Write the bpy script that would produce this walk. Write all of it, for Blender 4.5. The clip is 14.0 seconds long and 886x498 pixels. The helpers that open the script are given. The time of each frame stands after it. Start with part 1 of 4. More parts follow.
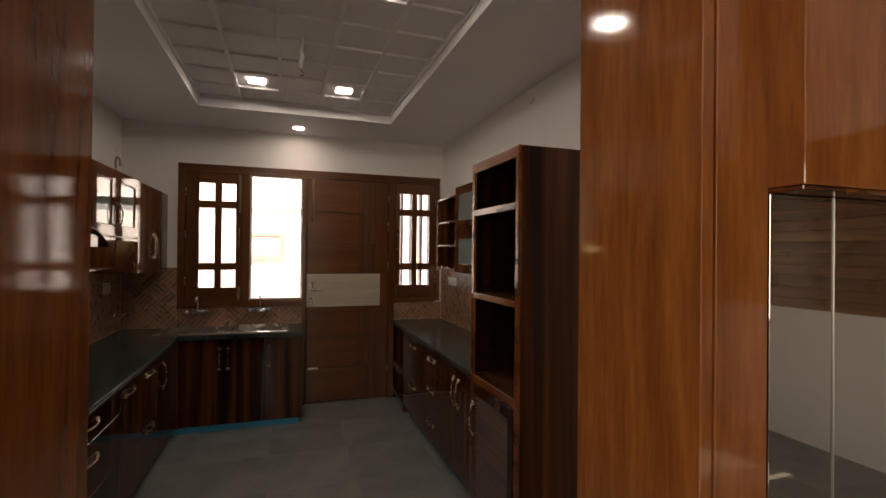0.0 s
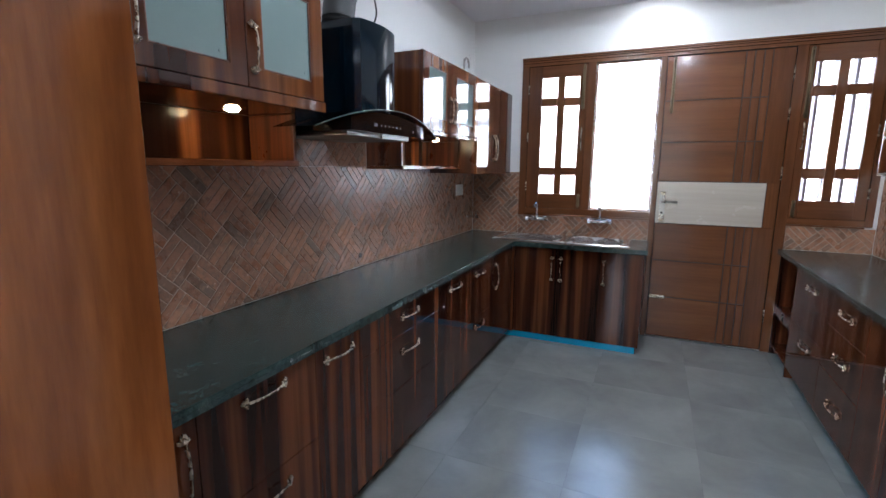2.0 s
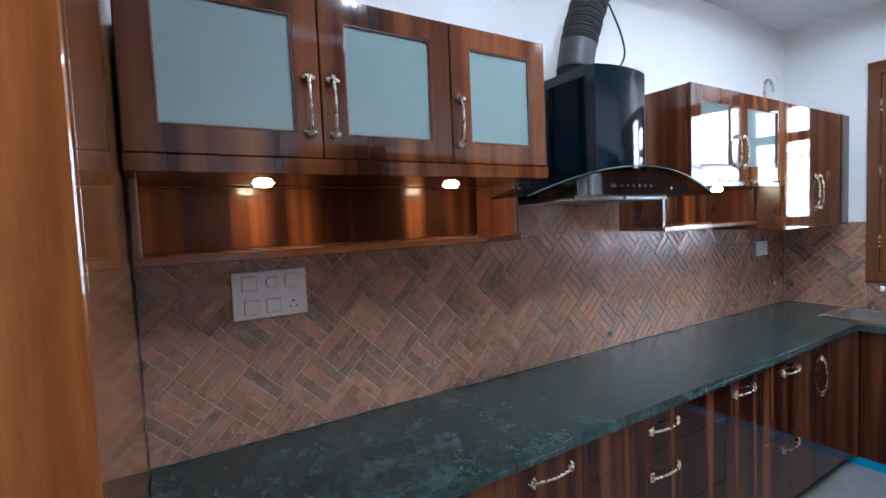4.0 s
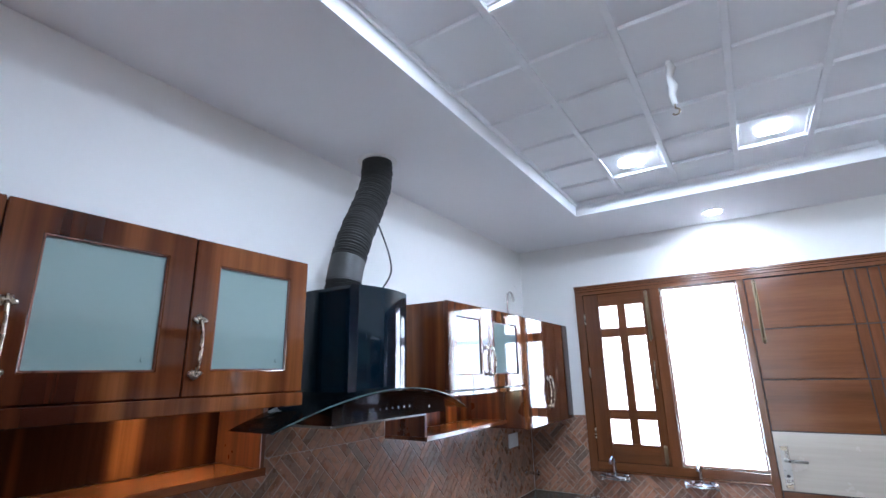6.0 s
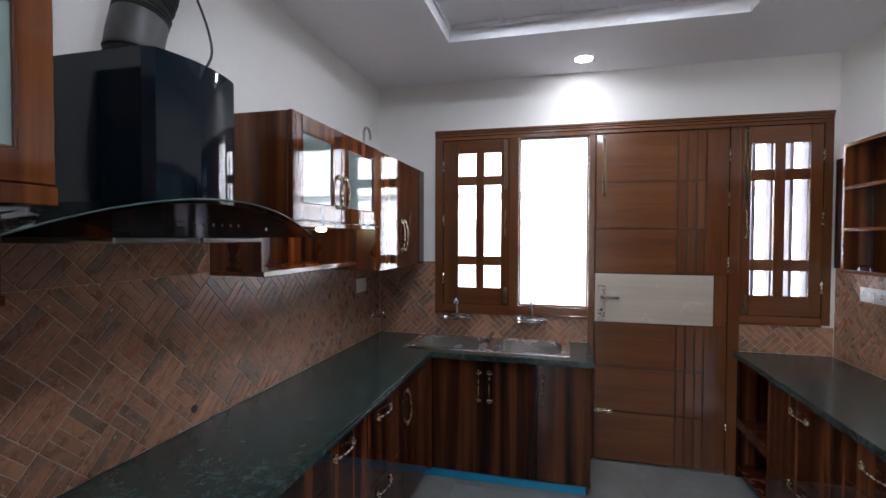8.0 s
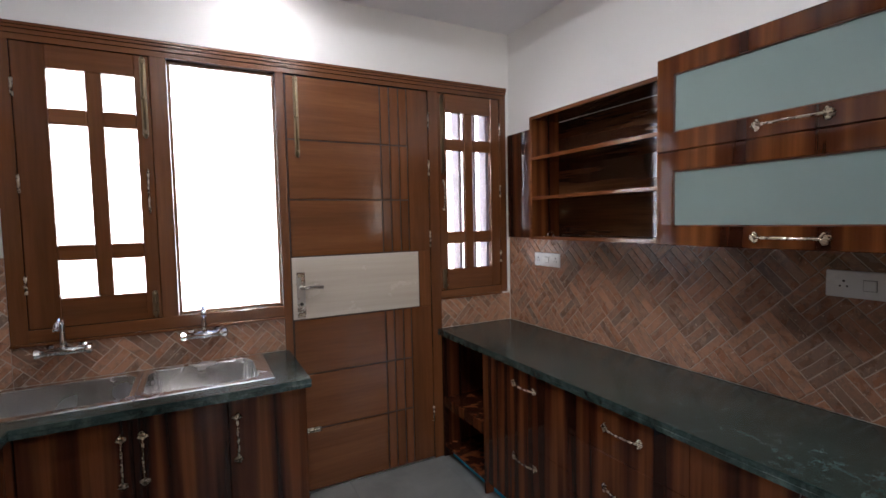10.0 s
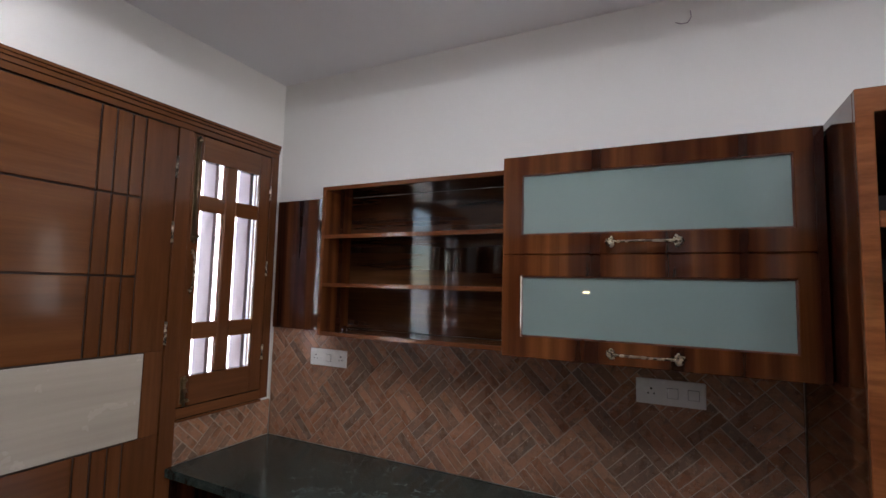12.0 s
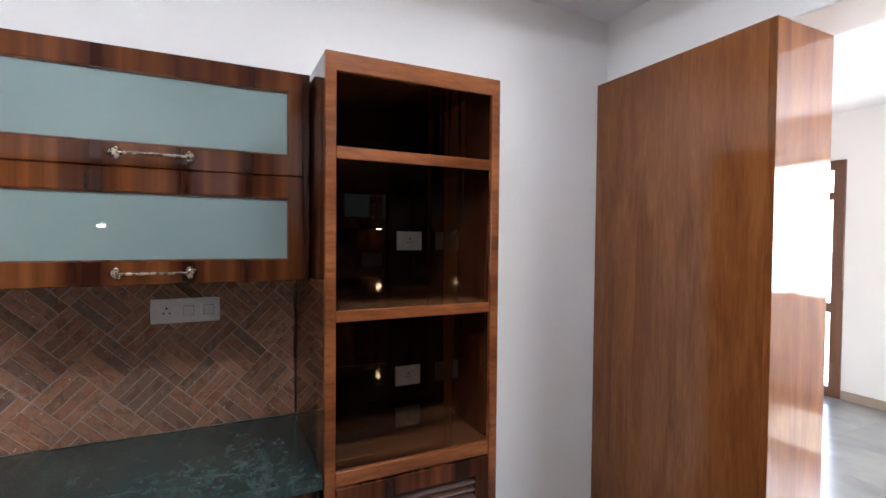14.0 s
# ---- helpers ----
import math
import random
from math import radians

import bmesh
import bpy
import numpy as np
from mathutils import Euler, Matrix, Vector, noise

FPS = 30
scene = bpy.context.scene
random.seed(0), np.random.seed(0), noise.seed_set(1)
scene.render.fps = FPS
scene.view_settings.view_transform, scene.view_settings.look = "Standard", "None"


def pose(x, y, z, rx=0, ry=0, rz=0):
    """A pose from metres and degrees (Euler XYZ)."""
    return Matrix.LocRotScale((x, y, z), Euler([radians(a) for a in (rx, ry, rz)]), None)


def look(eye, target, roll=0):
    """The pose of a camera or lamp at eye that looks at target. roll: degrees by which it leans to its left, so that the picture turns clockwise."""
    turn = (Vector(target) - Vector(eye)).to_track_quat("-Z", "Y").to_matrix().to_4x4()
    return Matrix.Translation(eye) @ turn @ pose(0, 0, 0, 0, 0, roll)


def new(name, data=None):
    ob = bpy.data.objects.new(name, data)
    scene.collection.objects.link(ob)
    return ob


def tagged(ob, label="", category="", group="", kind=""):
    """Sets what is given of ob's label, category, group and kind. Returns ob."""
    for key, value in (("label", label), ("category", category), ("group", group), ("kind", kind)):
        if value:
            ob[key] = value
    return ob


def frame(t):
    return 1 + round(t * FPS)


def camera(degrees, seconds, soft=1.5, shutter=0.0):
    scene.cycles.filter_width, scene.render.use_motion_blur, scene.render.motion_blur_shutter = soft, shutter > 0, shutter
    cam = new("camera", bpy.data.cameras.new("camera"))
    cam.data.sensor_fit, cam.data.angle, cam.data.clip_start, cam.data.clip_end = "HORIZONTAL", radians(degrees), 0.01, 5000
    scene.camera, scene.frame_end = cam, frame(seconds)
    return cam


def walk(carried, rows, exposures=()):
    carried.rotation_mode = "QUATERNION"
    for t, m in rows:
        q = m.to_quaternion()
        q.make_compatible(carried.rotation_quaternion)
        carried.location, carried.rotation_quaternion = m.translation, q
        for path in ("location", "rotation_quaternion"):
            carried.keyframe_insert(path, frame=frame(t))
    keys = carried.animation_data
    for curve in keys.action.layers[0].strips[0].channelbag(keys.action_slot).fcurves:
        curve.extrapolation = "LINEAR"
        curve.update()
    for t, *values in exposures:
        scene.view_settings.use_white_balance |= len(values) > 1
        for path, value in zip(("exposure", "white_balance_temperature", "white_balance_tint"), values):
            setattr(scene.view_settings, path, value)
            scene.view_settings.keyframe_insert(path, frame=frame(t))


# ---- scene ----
cam = camera(86.8, 14.0)
PATH = [
    (0, (0.179, 0.459, 1.62), (0.811, 2.356, 1.632), 0.6),
    (0.5, (0.19, 0.684, 1.614), (0.65, 2.63, 1.573), 0.4),
    (1, (0.285, 0.851, 1.568), (0.476, 2.836, 1.421), -0.5),
    (1.2, (0.337, 0.917, 1.538), (0.246, 2.908, 1.365), -0.7),
    (1.5, (0.389, 0.992, 1.521), (-0.082, 2.916, 1.249), 0.0),
    (2, (0.358, 1.16, 1.476), (-0.447, 2.959, 1.134), 0.4),
    (2.2, (0.366, 1.224, 1.464), (-0.540, 2.982, 1.115), -0.1),
    (2.5, (0.309, 1.306, 1.467), (-0.711, 2.976, 1.053), -0.9),
    (3, (0.333, 1.434, 1.475), (-1.062, 2.81, 1.073), -1.8),
    (3.2, (0.328, 1.482, 1.48), (-1.212, 2.701, 1.103), -1.7),
    (4.25, (0.318, 1.585, 1.6), (-1.35, 2.62, 1.55), -1.5),
    (5.3, (0.3, 1.664, 1.732), (-1.175, 2.99, 1.985), -1.2),
    (5.5, (0.314, 1.675, 1.739), (-1.043, 3.112, 2.037), -1.0),
    (6, (0.347, 1.689, 1.784), (-0.691, 3.32, 2.296), -1.2),
    (6.5, (0.379, 1.685, 1.821), (-0.338, 3.436, 2.469), -0.2),
    (7, (0.344, 1.712, 1.806), (-0.13, 3.575, 2.359), -0.1),
    (7.3, (0.282, 1.752, 1.755), (-0.151, 3.669, 2.129), -0.3),
    (7.5, (0.267, 1.788, 1.716), (-0.187, 3.725, 1.922), -0.2),
    (8, (0.147, 2.008, 1.631), (-0.347, 3.945, 1.581), 0.2),
    (8.3, (0.131, 2.145, 1.583), (-0.291, 4.093, 1.423), 1.4),
    (8.5, (0.109, 2.244, 1.549), (-0.172, 4.213, 1.344), 2.0),
    (9, (-0.022, 2.472, 1.569), (0.207, 4.451, 1.396), 0.2),
    (9.2, (-0.041, 2.553, 1.549), (0.364, 4.504, 1.373), -0.6),
    (11.5, (-0.152, 3.451, 1.652), (1.425, 4.671, 1.814), 0.8),
    (12, (-0.08, 3.561, 1.686), (1.702, 4.455, 1.846), 1.4),
    (12.5, (-0.101, 3.602, 1.672), (1.857, 3.979, 1.827), 0.6),
    (13, (-0.135, 3.573, 1.656), (1.847, 3.346, 1.803), 0.3),
    (13.5, (-0.155, 3.506, 1.643), (1.713, 2.803, 1.768), 0.4),
    (13.8, (-0.158, 3.503, 1.632), (1.652, 2.656, 1.670), 0.4),
    (14, (-0.154, 3.483, 1.603), (1.648, 2.616, 1.553), 0.5),
]
EXPOSURES = [(0.0, 1.35, 9600, 22), (0.5, 2.1, 7500, 15), (1.5, 2.95, 6000, 10), (3.0, 3.6, 5550, 9), (5.5, 3.9, 5350, 9), (6.5, 3.05, 5650, 12), (7.5, 2.65, 6100, 13), (8.5, 2.7, 6550, 15), (9.0, 2.95, 6750, 16), (12.0, 2.55, 6700, 16), (13.0, 3.3, 6550, 15), (14.0, 3.45, 6400, 14)]
walk(cam, [(t, look(eye, target, roll)) for t, eye, target, roll in PATH], EXPOSURES)

# ---- world, sun, large lights ----
SUN_EL, SUN_AZ = 52.0, 200.0
world = bpy.data.worlds.new("sky")
scene.world = world
world.use_nodes = True
wn = world.node_tree.nodes
sky = wn.new("ShaderNodeTexSky")
sky.sky_type = 'NISHITA'
sky.sun_disc = False
sky.sun_elevation = radians(SUN_EL)
sky.sun_rotation = radians(SUN_AZ)
wn["Background"].inputs[1].default_value = 0.15
world.node_tree.links.new(sky.outputs[0], wn["Background"].inputs[0])
sun_data = bpy.data.lights.new("sun", 'SUN')
sun_data.energy, sun_data.angle, sun_data.color = 5.0, radians(0.5), (1.0, 0.97, 0.92)
sun = new("sun", sun_data)
az = radians(SUN_AZ)
sun.matrix_world = look((0, 0, 20), (-math.sin(az) * 20, -math.cos(az) * 20, 20 - 20 * math.tan(radians(SUN_EL))))


def area_lamp(name, x, y, z, w, h, facing, watts, color):
    d = bpy.data.lights.new(name, 'AREA')
    d.shape, d.size, d.size_y, d.energy, d.color = 'RECTANGLE', w, h, watts, color
    ob = new(name, d)
    ob.matrix_world = look((x, y, z), (x + facing[0], y + facing[1], z))
    return ob


area_lamp("hall_door_skylight", 2.81, -2.33, 1.45, 0.72, 2.0, (0, 1), 3.5, (1.0, 0.97, 0.92))
# Added fill lamp for the hall, in a west opening never in view.
area_lamp("hall_west_fill", -2.62, -0.6, 1.5, 1.9, 1.4, (1, 0), 7.0, (1.0, 0.97, 0.92))
area_lamp("hall_south_skylight", -1.0, -2.33, 1.72, 1.5, 1.4, (0, 1), 12.0, (1.0, 0.97, 0.92))

# ---- materials ----


class Mat:
    def __init__(self, name):
        self.m = bpy.data.materials.new(name)
        self.m.use_nodes = True
        self.t = self.m.node_tree
        self.b = self.t.nodes["Principled BSDF"]

    def n(self, kind, **sockets):
        node = self.t.nodes.new(kind)
        for key, v in sockets.items():
            self.put(node.inputs[key.replace("_", " ")], v)
        return node

    def put(self, socket, v):
        if isinstance(v, bpy.types.NodeSocket):
            self.t.links.new(v, socket)
        else:
            socket.default_value = v

    def set(self, **sockets):
        for key, v in sockets.items():
            self.put(self.b.inputs[key.replace("_", " ")], v)
        return self

    def coords(self, scale=(1, 1, 1), shift=0.0):
        tc = self.n("ShaderNodeTexCoord")
        info = self.n("ShaderNodeObjectInfo")
        add = self.n("ShaderNodeVectorMath")
        self.put(add.inputs[0], tc.outputs["Object"])
        if shift:
            mul = self.n("ShaderNodeMath")
            mul.operation = 'MULTIPLY'
            self.put(mul.inputs[0], info.outputs["Random"])
            mul.inputs[1].default_value = shift
            self.put(add.inputs[1], mul.outputs[0])
        mp = self.n("ShaderNodeMapping", Vector=add.outputs[0])
        mp.inputs["Scale"].default_value = scale
        return mp.outputs[0]

    def noise(self, vec, scale=1.0, detail=3.0, rough=0.55, distort=0.0):
        return self.n("ShaderNodeTexNoise", Vector=vec, Scale=scale, Detail=detail, Roughness=rough, Distortion=distort).outputs[0]

    def ramp(self, fac, stops, constant=False):
        r = self.n("ShaderNodeValToRGB", Fac=fac)
        e = r.color_ramp.elements
        while len(e) < len(stops):
            e.new(0.5)
        for el, (p, c) in zip(e, stops):
            el.position, el.color = p, (*c, 1)
        if constant:
            r.color_ramp.interpolation = 'CONSTANT'
        return r.outputs[0]

    def mix(self, fac, a, b, mode='MIX'):
        x = self.n("ShaderNodeMix")
        x.data_type, x.blend_type = 'RGBA', mode
        self.put(x.inputs[0], fac)
        self.put(x.inputs[6], a)
        self.put(x.inputs[7], b)
        return x.outputs[2]

    def bump(self, height, strength=0.2, distance=0.002):
        self.put(self.b.inputs["Normal"], self.n("ShaderNodeBump", Height=height, Strength=strength, Distance=distance).outputs[0])
        return self

    def rough(self, vec, lo, hi, scale=1.0):
        mr = self.n("ShaderNodeMapRange", Value=self.noise(vec, scale, 4))
        mr.inputs[1].default_value, mr.inputs[2].default_value, mr.inputs[3].default_value, mr.inputs[4].default_value = 0.3, 0.7, lo, hi
        self.put(self.b.inputs["Roughness"], mr.outputs[0])
        return self


def wood(name, across, dark, mid, light, stripes=16.0, rough=(0.1, 0.2), coat=0.3, shift=7.0, contrast=0.16, bump=0.12, grain_mix=0.75, distort=0.15, spec=0.5):
    """across: the scale vector; small along the grain."""
    m = Mat(name)
    v = m.coords(across, shift)
    broad = m.noise(v, stripes, 2.0, 0.5, distort)
    fine = m.noise(v, stripes * 7, 4.0, 0.65)
    base = m.ramp(broad, [(0.5 - contrast, dark), (0.5, mid), (0.5 + contrast, light)])
    grain = m.ramp(fine, [(0.3, (0.55, 0.5, 0.46)), (0.65, (1.1, 1.08, 1.05))])
    m.set(Base_Color=m.mix(grain_mix, base, grain, 'MULTIPLY'), Coat_Weight=coat, Coat_Roughness=0.06, Specular_IOR_Level=spec)
    m.rough(m.coords((1, 1, 1)), *rough, scale=5.0)
    m.bump(fine, bump, 0.0006)
    return m.m


ZEBRA_D, ZEBRA_M, ZEBRA_L = (0.030, 0.0082, 0.0042), (0.082, 0.0235, 0.0085), (0.160, 0.054, 0.0178)
zebra = wood("walnut_laminate_upright", (1, 1, 0.03), ZEBRA_D, ZEBRA_M, ZEBRA_L, 8.5, (0.035, 0.06), 0.08, shift=0.0, contrast=0.13, grain_mix=0.6)
zebra_base = wood("dark_walnut_laminate_upright", (1, 1, 0.03), (0.018, 0.0054, 0.0032), (0.056, 0.0155, 0.0068), (0.122, 0.0385, 0.0150), 13.0, (0.05, 0.08), 0.0, shift=0.0, contrast=0.12, grain_mix=0.5, spec=0.3)
zebra_niche = wood("walnut_niche_lining", (1, 1, 0.03), (0.020, 0.0065, 0.0036), (0.085, 0.026, 0.0090), (0.190, 0.066, 0.020), 9.0, (0.16, 0.22), 0.0, shift=0.0, contrast=0.12, grain_mix=0.5, spec=0.12)
zebra_satin = wood("satin_walnut_board", (1, 1, 0.03), (0.040, 0.011, 0.006), (0.088, 0.024, 0.010), (0.15, 0.047, 0.018), 19.0, (0.26, 0.34), 0.0, shift=0.0)
louvre_wood = wood("matt_walnut_louvre", (1, 0.05, 1), (0.03, 0.010, 0.005), (0.055, 0.018, 0.008), (0.085, 0.029, 0.012), 14.0, (0.5, 0.6), 0.0)
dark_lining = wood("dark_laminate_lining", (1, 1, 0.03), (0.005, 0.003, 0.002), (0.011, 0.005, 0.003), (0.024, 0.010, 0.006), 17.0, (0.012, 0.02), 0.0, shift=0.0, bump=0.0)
zebra_flat = wood("walnut_laminate_level", (1, 0.05, 1), (0.030, 0.011, 0.006), (0.075, 0.029, 0.012), (0.145, 0.062, 0.026), 10.0, (0.035, 0.06))
edge_wood = wood("walnut_edge_band", (1.0, 0.08, 0.5), (0.105, 0.031, 0.011), (0.165, 0.052, 0.018), (0.22, 0.076, 0.027), 20.0, (0.12, 0.20), 0.1)
teak_up = wood("polished_teak_upright", (1, 1, 0.06), (0.090, 0.030, 0.0115), (0.124, 0.043, 0.0158), (0.160, 0.058, 0.022), 9.0, (0.16, 0.26), 0.25, grain_mix=0.4, contrast=0.25)
teak_flat = wood("polished_teak_level", (0.06, 1, 1), (0.107, 0.037, 0.014), (0.142, 0.050, 0.0185), (0.172, 0.064, 0.024), 9.0, (0.14, 0.24), 0.25, grain_mix=0.4, contrast=0.25)
jamb_wood = wood("glossy_oak_laminate", (1, 1, 0.11), (0.158, 0.049, 0.0132), (0.212, 0.070, 0.0198), (0.245, 0.087, 0.0265), 11.0, (0.05, 0.10), 0.12, grain_mix=0.5, contrast=0.20, distort=1.1)


def plaster(name, color, bump=0.05):
    m = Mat(name)
    v = m.coords()
    c = m.mix(m.noise(v, 1.3, 4), tuple(0.94 * a for a in color) + (1,), (*color, 1))
    return m.set(Base_Color=c, Roughness=0.75).bump(m.noise(v, 90, 3), bump, 0.001).m


wall_paint = plaster("white_wall_paint", (0.80, 0.79, 0.77))
ceiling_paint = plaster("white_ceiling_paint", (0.84, 0.84, 0.86), 0.03)
facade_paint = plaster("white_facade_paint", (0.80, 0.80, 0.81))


def granite():
    m = Mat("green_granite")
    v = m.coords()
    cloud = m.noise(v, 4.0, 8, 0.68, 1.6)
    vein = m.noise(m.coords((1.0, 2.4, 1.0)), 9, 9, 0.72, 1.8)
    c = m.ramp(cloud, [(0.32, (0.010, 0.019, 0.018)), (0.50, (0.028, 0.046, 0.042)), (0.68, (0.056, 0.080, 0.071))])
    c = m.mix(m.ramp(vein, [(0.46, (0, 0, 0)), (0.74, (0.50, 0.50, 0.50))]), c, (0.078, 0.104, 0.093, 1))
    c = m.mix(m.ramp(m.noise(m.coords((2.2, 1.0, 1.0)), 11, 9, 0.75, 1.4), [(0.52, (0, 0, 0)), (0.68, (0.65, 0.65, 0.65))]), c, (0.008, 0.016, 0.016, 1))
    speck = m.ramp(m.noise(v, 210, 3), [(0.34, (0.62, 0.66, 0.66)), (0.62, (1.12, 1.12, 1.12))])
    mottle = m.ramp(m.noise(v, 30, 6, 0.7, 0.6), [(0.36, (0.50, 0.52, 0.52)), (0.66, (1.30, 1.28, 1.26))])
    c = m.mix(0.85, c, mottle, 'MULTIPLY')
    m.set(Base_Color=m.mix(0.8, c, speck, 'MULTIPLY'))
    return m.rough(v, 0.15, 0.25, 5).bump(m.noise(v, 50, 3), 0.03, 0.0004).m


granite_green = granite()


def brick_tile():
    m = Mat("terracotta_brick_tile")
    add = m.n("ShaderNodeMath")
    add.operation = 'ADD'
    m.put(add.inputs[0], m.n("ShaderNodeObjectInfo").outputs["Random"])
    m.put(add.inputs[1], m.n("ShaderNodeNewGeometry").outputs["Random Per Island"])
    fract = m.n("ShaderNodeMath")
    fract.operation = 'FRACT'
    m.put(fract.inputs[0], add.outputs[0])
    info = fract.outputs[0]
    v = m.coords((1, 1, 1), 9.0)
    c = m.ramp(info, [(0.0, (0.175, 0.112, 0.080)), (0.14, (0.235, 0.130, 0.085)), (0.4, (0.310, 0.150, 0.090)), (0.7, (0.365, 0.172, 0.100)), (1.0, (0.430, 0.220, 0.132))])
    c = m.mix(m.ramp(m.noise(v, 17, 7, 0.68, 0.8), [(0.46, (0, 0, 0)), (0.64, (0.72, 0.72, 0.72))]), c, (0.135, 0.098, 0.074, 1))
    c = m.mix(m.ramp(m.noise(v, 34, 6, 0.7, 0.5), [(0.54, (0, 0, 0)), (0.68, (0.55, 0.55, 0.55))]), c, (0.46, 0.285, 0.195, 1))
    c = m.mix(m.ramp(m.noise(v, 110, 4, 0.6), [(0.60, (0, 0, 0)), (0.72, (0.6, 0.6, 0.6))]), c, (0.090, 0.058, 0.042, 1))
    c = m.mix(m.ramp(m.noise(v, 62, 2, 0.5), [(0.71, (0, 0, 0)), (0.74, (0.8, 0.8, 0.8))]), c, (0.62, 0.47, 0.38, 1))
    m.set(Base_Color=c)
    return m.rough(v, 0.20, 0.42, 16).bump(m.noise(v, 45, 6, 0.65), 0.35, 0.0016).m


brick_mat = brick_tile()


def plain(name, color, rough=0.4, metal=0.0, vary=0.12, scale=20.0, coat=0.0, bump=0.0):
    m = Mat(name)
    v = m.coords()
    k = tuple(max(0.0, a * (1 - vary)) for a in color)
    m.set(Base_Color=m.mix(m.noise(v, scale, 4), (*k, 1), (*color, 1)), Metallic=metal, Coat_Weight=coat)
    m.rough(v, rough * 0.8, rough * 1.2, scale)
    if bump:
        m.bump(m.noise(v, scale * 4, 3), bump, 0.001)
    return m.m


grout = plain("pale_pink_grout", (0.54, 0.42, 0.34), 0.6, vary=0.4)
frosted = plain("frosted_green_glass", (0.185, 0.243, 0.231), 0.03, vary=0.05, scale=2.0, coat=0.6)
brass = plain("antique_brass", (0.54, 0.46, 0.35), 0.27, 1.0, 0.4, 60)
chrome = plain("chrome", (0.78, 0.79, 0.80), 0.08, 1.0, 0.05)
steel = plain("brushed_stainless_steel", (0.72, 0.71, 0.69), 0.25, 1.0, 0.12, 6)
dull_brass = plain("dull_aged_brass", (0.26, 0.19, 0.11), 0.36, 1.0, 0.3, 60)
nickel = plain("satin_nickel", (0.42, 0.40, 0.37), 0.28, 1.0, 0.1)
hood_glass = plain("dark_teal_lacquered_steel", (0.0013, 0.0075, 0.0140), 0.07, 0.0, 0.3, 3, 0.0)
hood_glass.node_tree.nodes["Principled BSDF"].inputs["Specular IOR Level"].default_value = 0.45
black_glass = plain("black_tempered_glass", (0.004, 0.005, 0.006), 0.06, 0.0, 0.2, 3, 0.0)
dim_button = plain("grey_touch_button", (0.014, 0.016, 0.018), 0.3)
hood_edge = plain("polished_glass_edge", (0.05, 0.08, 0.08), 0.10, 0.0, 0.1)
steel_filter = plain("grey_filter_mesh", (0.30, 0.31, 0.31), 0.35, 1.0, 0.2, 90)
duct_grey = plain("grey_plastic_duct", (0.062, 0.062, 0.060), 0.5, 0.0, 0.75, 32, bump=0.3)
black_rubber = plain("black_cable", (0.02, 0.02, 0.02), 0.5)
white_plastic = plain("white_switch_plastic", (0.78, 0.78, 0.77), 0.25, vary=0.04)
dark_hole = plain("dark_hole", (0.012, 0.011, 0.010), 0.7)
gap_shade = plain("grey_gap_shade", (0.22, 0.22, 0.22), 0.5)
blue_film = plain("blue_protective_film", (0.012, 0.33, 0.58), 0.22, vary=0.2, scale=12, coat=0.3)
cream_panel = wood("cream_laminate", (0.05, 1, 1), (0.40, 0.34, 0.28), (0.50, 0.44, 0.37), (0.54, 0.48, 0.41), 5.0, (0.2, 0.3), 0.2, contrast=0.4, grain_mix=0.15)
iron_paint = plain("mauve_grey_painted_iron", (0.30, 0.25, 0.29), 0.45)
groove_wood = plain("dark_brown_groove", (0.035, 0.014, 0.008), 0.4)
pale_iron = plain("pale_grey_painted_iron", (0.55, 0.54, 0.55), 0.5)
slat_wood = wood("hall_slat_wood", (1, 0.06, 1), (0.13, 0.055, 0.022), (0.22, 0.10, 0.042), (0.30, 0.15, 0.065), 12.0, (0.25, 0.35), 0.1)
tinted_mirror = plain("grey_tinted_mirror", (0.34, 0.33, 0.32), 0.03, 1.0, 0.06, 4)
# Paving tone raised so sunlit ground throws light up to the kitchen ceiling.
bounce_paving = plain("pale_bounce_paving", (0.46, 0.45, 0.43), 0.8, vary=0.3, scale=4, bump=0.3)
# Orange frame and glass are paled so they wash out in outdoor glare.
facade_orange = plain("paled_orange_painted_wood", (0.70, 0.42, 0.30), 0.5)
paled_window = plain("paled_window_glass", (0.55, 0.55, 0.55), 0.15)
skirting_mat = plain("beige_skirting_tile", (0.38, 0.30, 0.24), 0.35)


def floor_tile():
    m = Mat("grey_cement_floor_tile")
    v = m.coords((1, 1, 1), 11.0)
    c = m.ramp(m.noise(v, 2.4, 6, 0.6, 0.4), [(0.3, (0.148, 0.157, 0.150)), (0.7, (0.235, 0.242, 0.228))])
    c = m.mix(m.ramp(m.noise(v, 14, 6), [(0.3, (0, 0, 0)), (0.8, (0.25, 0.25, 0.25))]), c, (0.18, 0.18, 0.17, 1))
    tone = m.ramp(m.n("ShaderNodeObjectInfo").outputs["Random"], [(0, (0.97, 0.97, 0.97)), (1, (1.02, 1.02, 1.02))])
    m.set(Base_Color=m.mix(1.0, c, tone, 'MULTIPLY'), Specular_IOR_Level=1.0)
    return m.rough(v, 0.20, 0.235, 3).bump(m.noise(v, 120, 3), 0.04, 0.0005).m


floor_mat = floor_tile()


def glow(name, color, strength):
    m = Mat(name)
    m.set(Base_Color=(0.8, 0.8, 0.8, 1), Emission_Color=(*color, 1), Emission_Strength=strength)
    return m.m


led_white = glow("led_panel_white", (0.86, 0.93, 1.0), 36.0)
led_spot = glow("led_spot_white", (0.95, 0.97, 1.0), 24.0)
led_warm = glow("led_spot_warm", (1.0, 0.77, 0.42), 17.0)


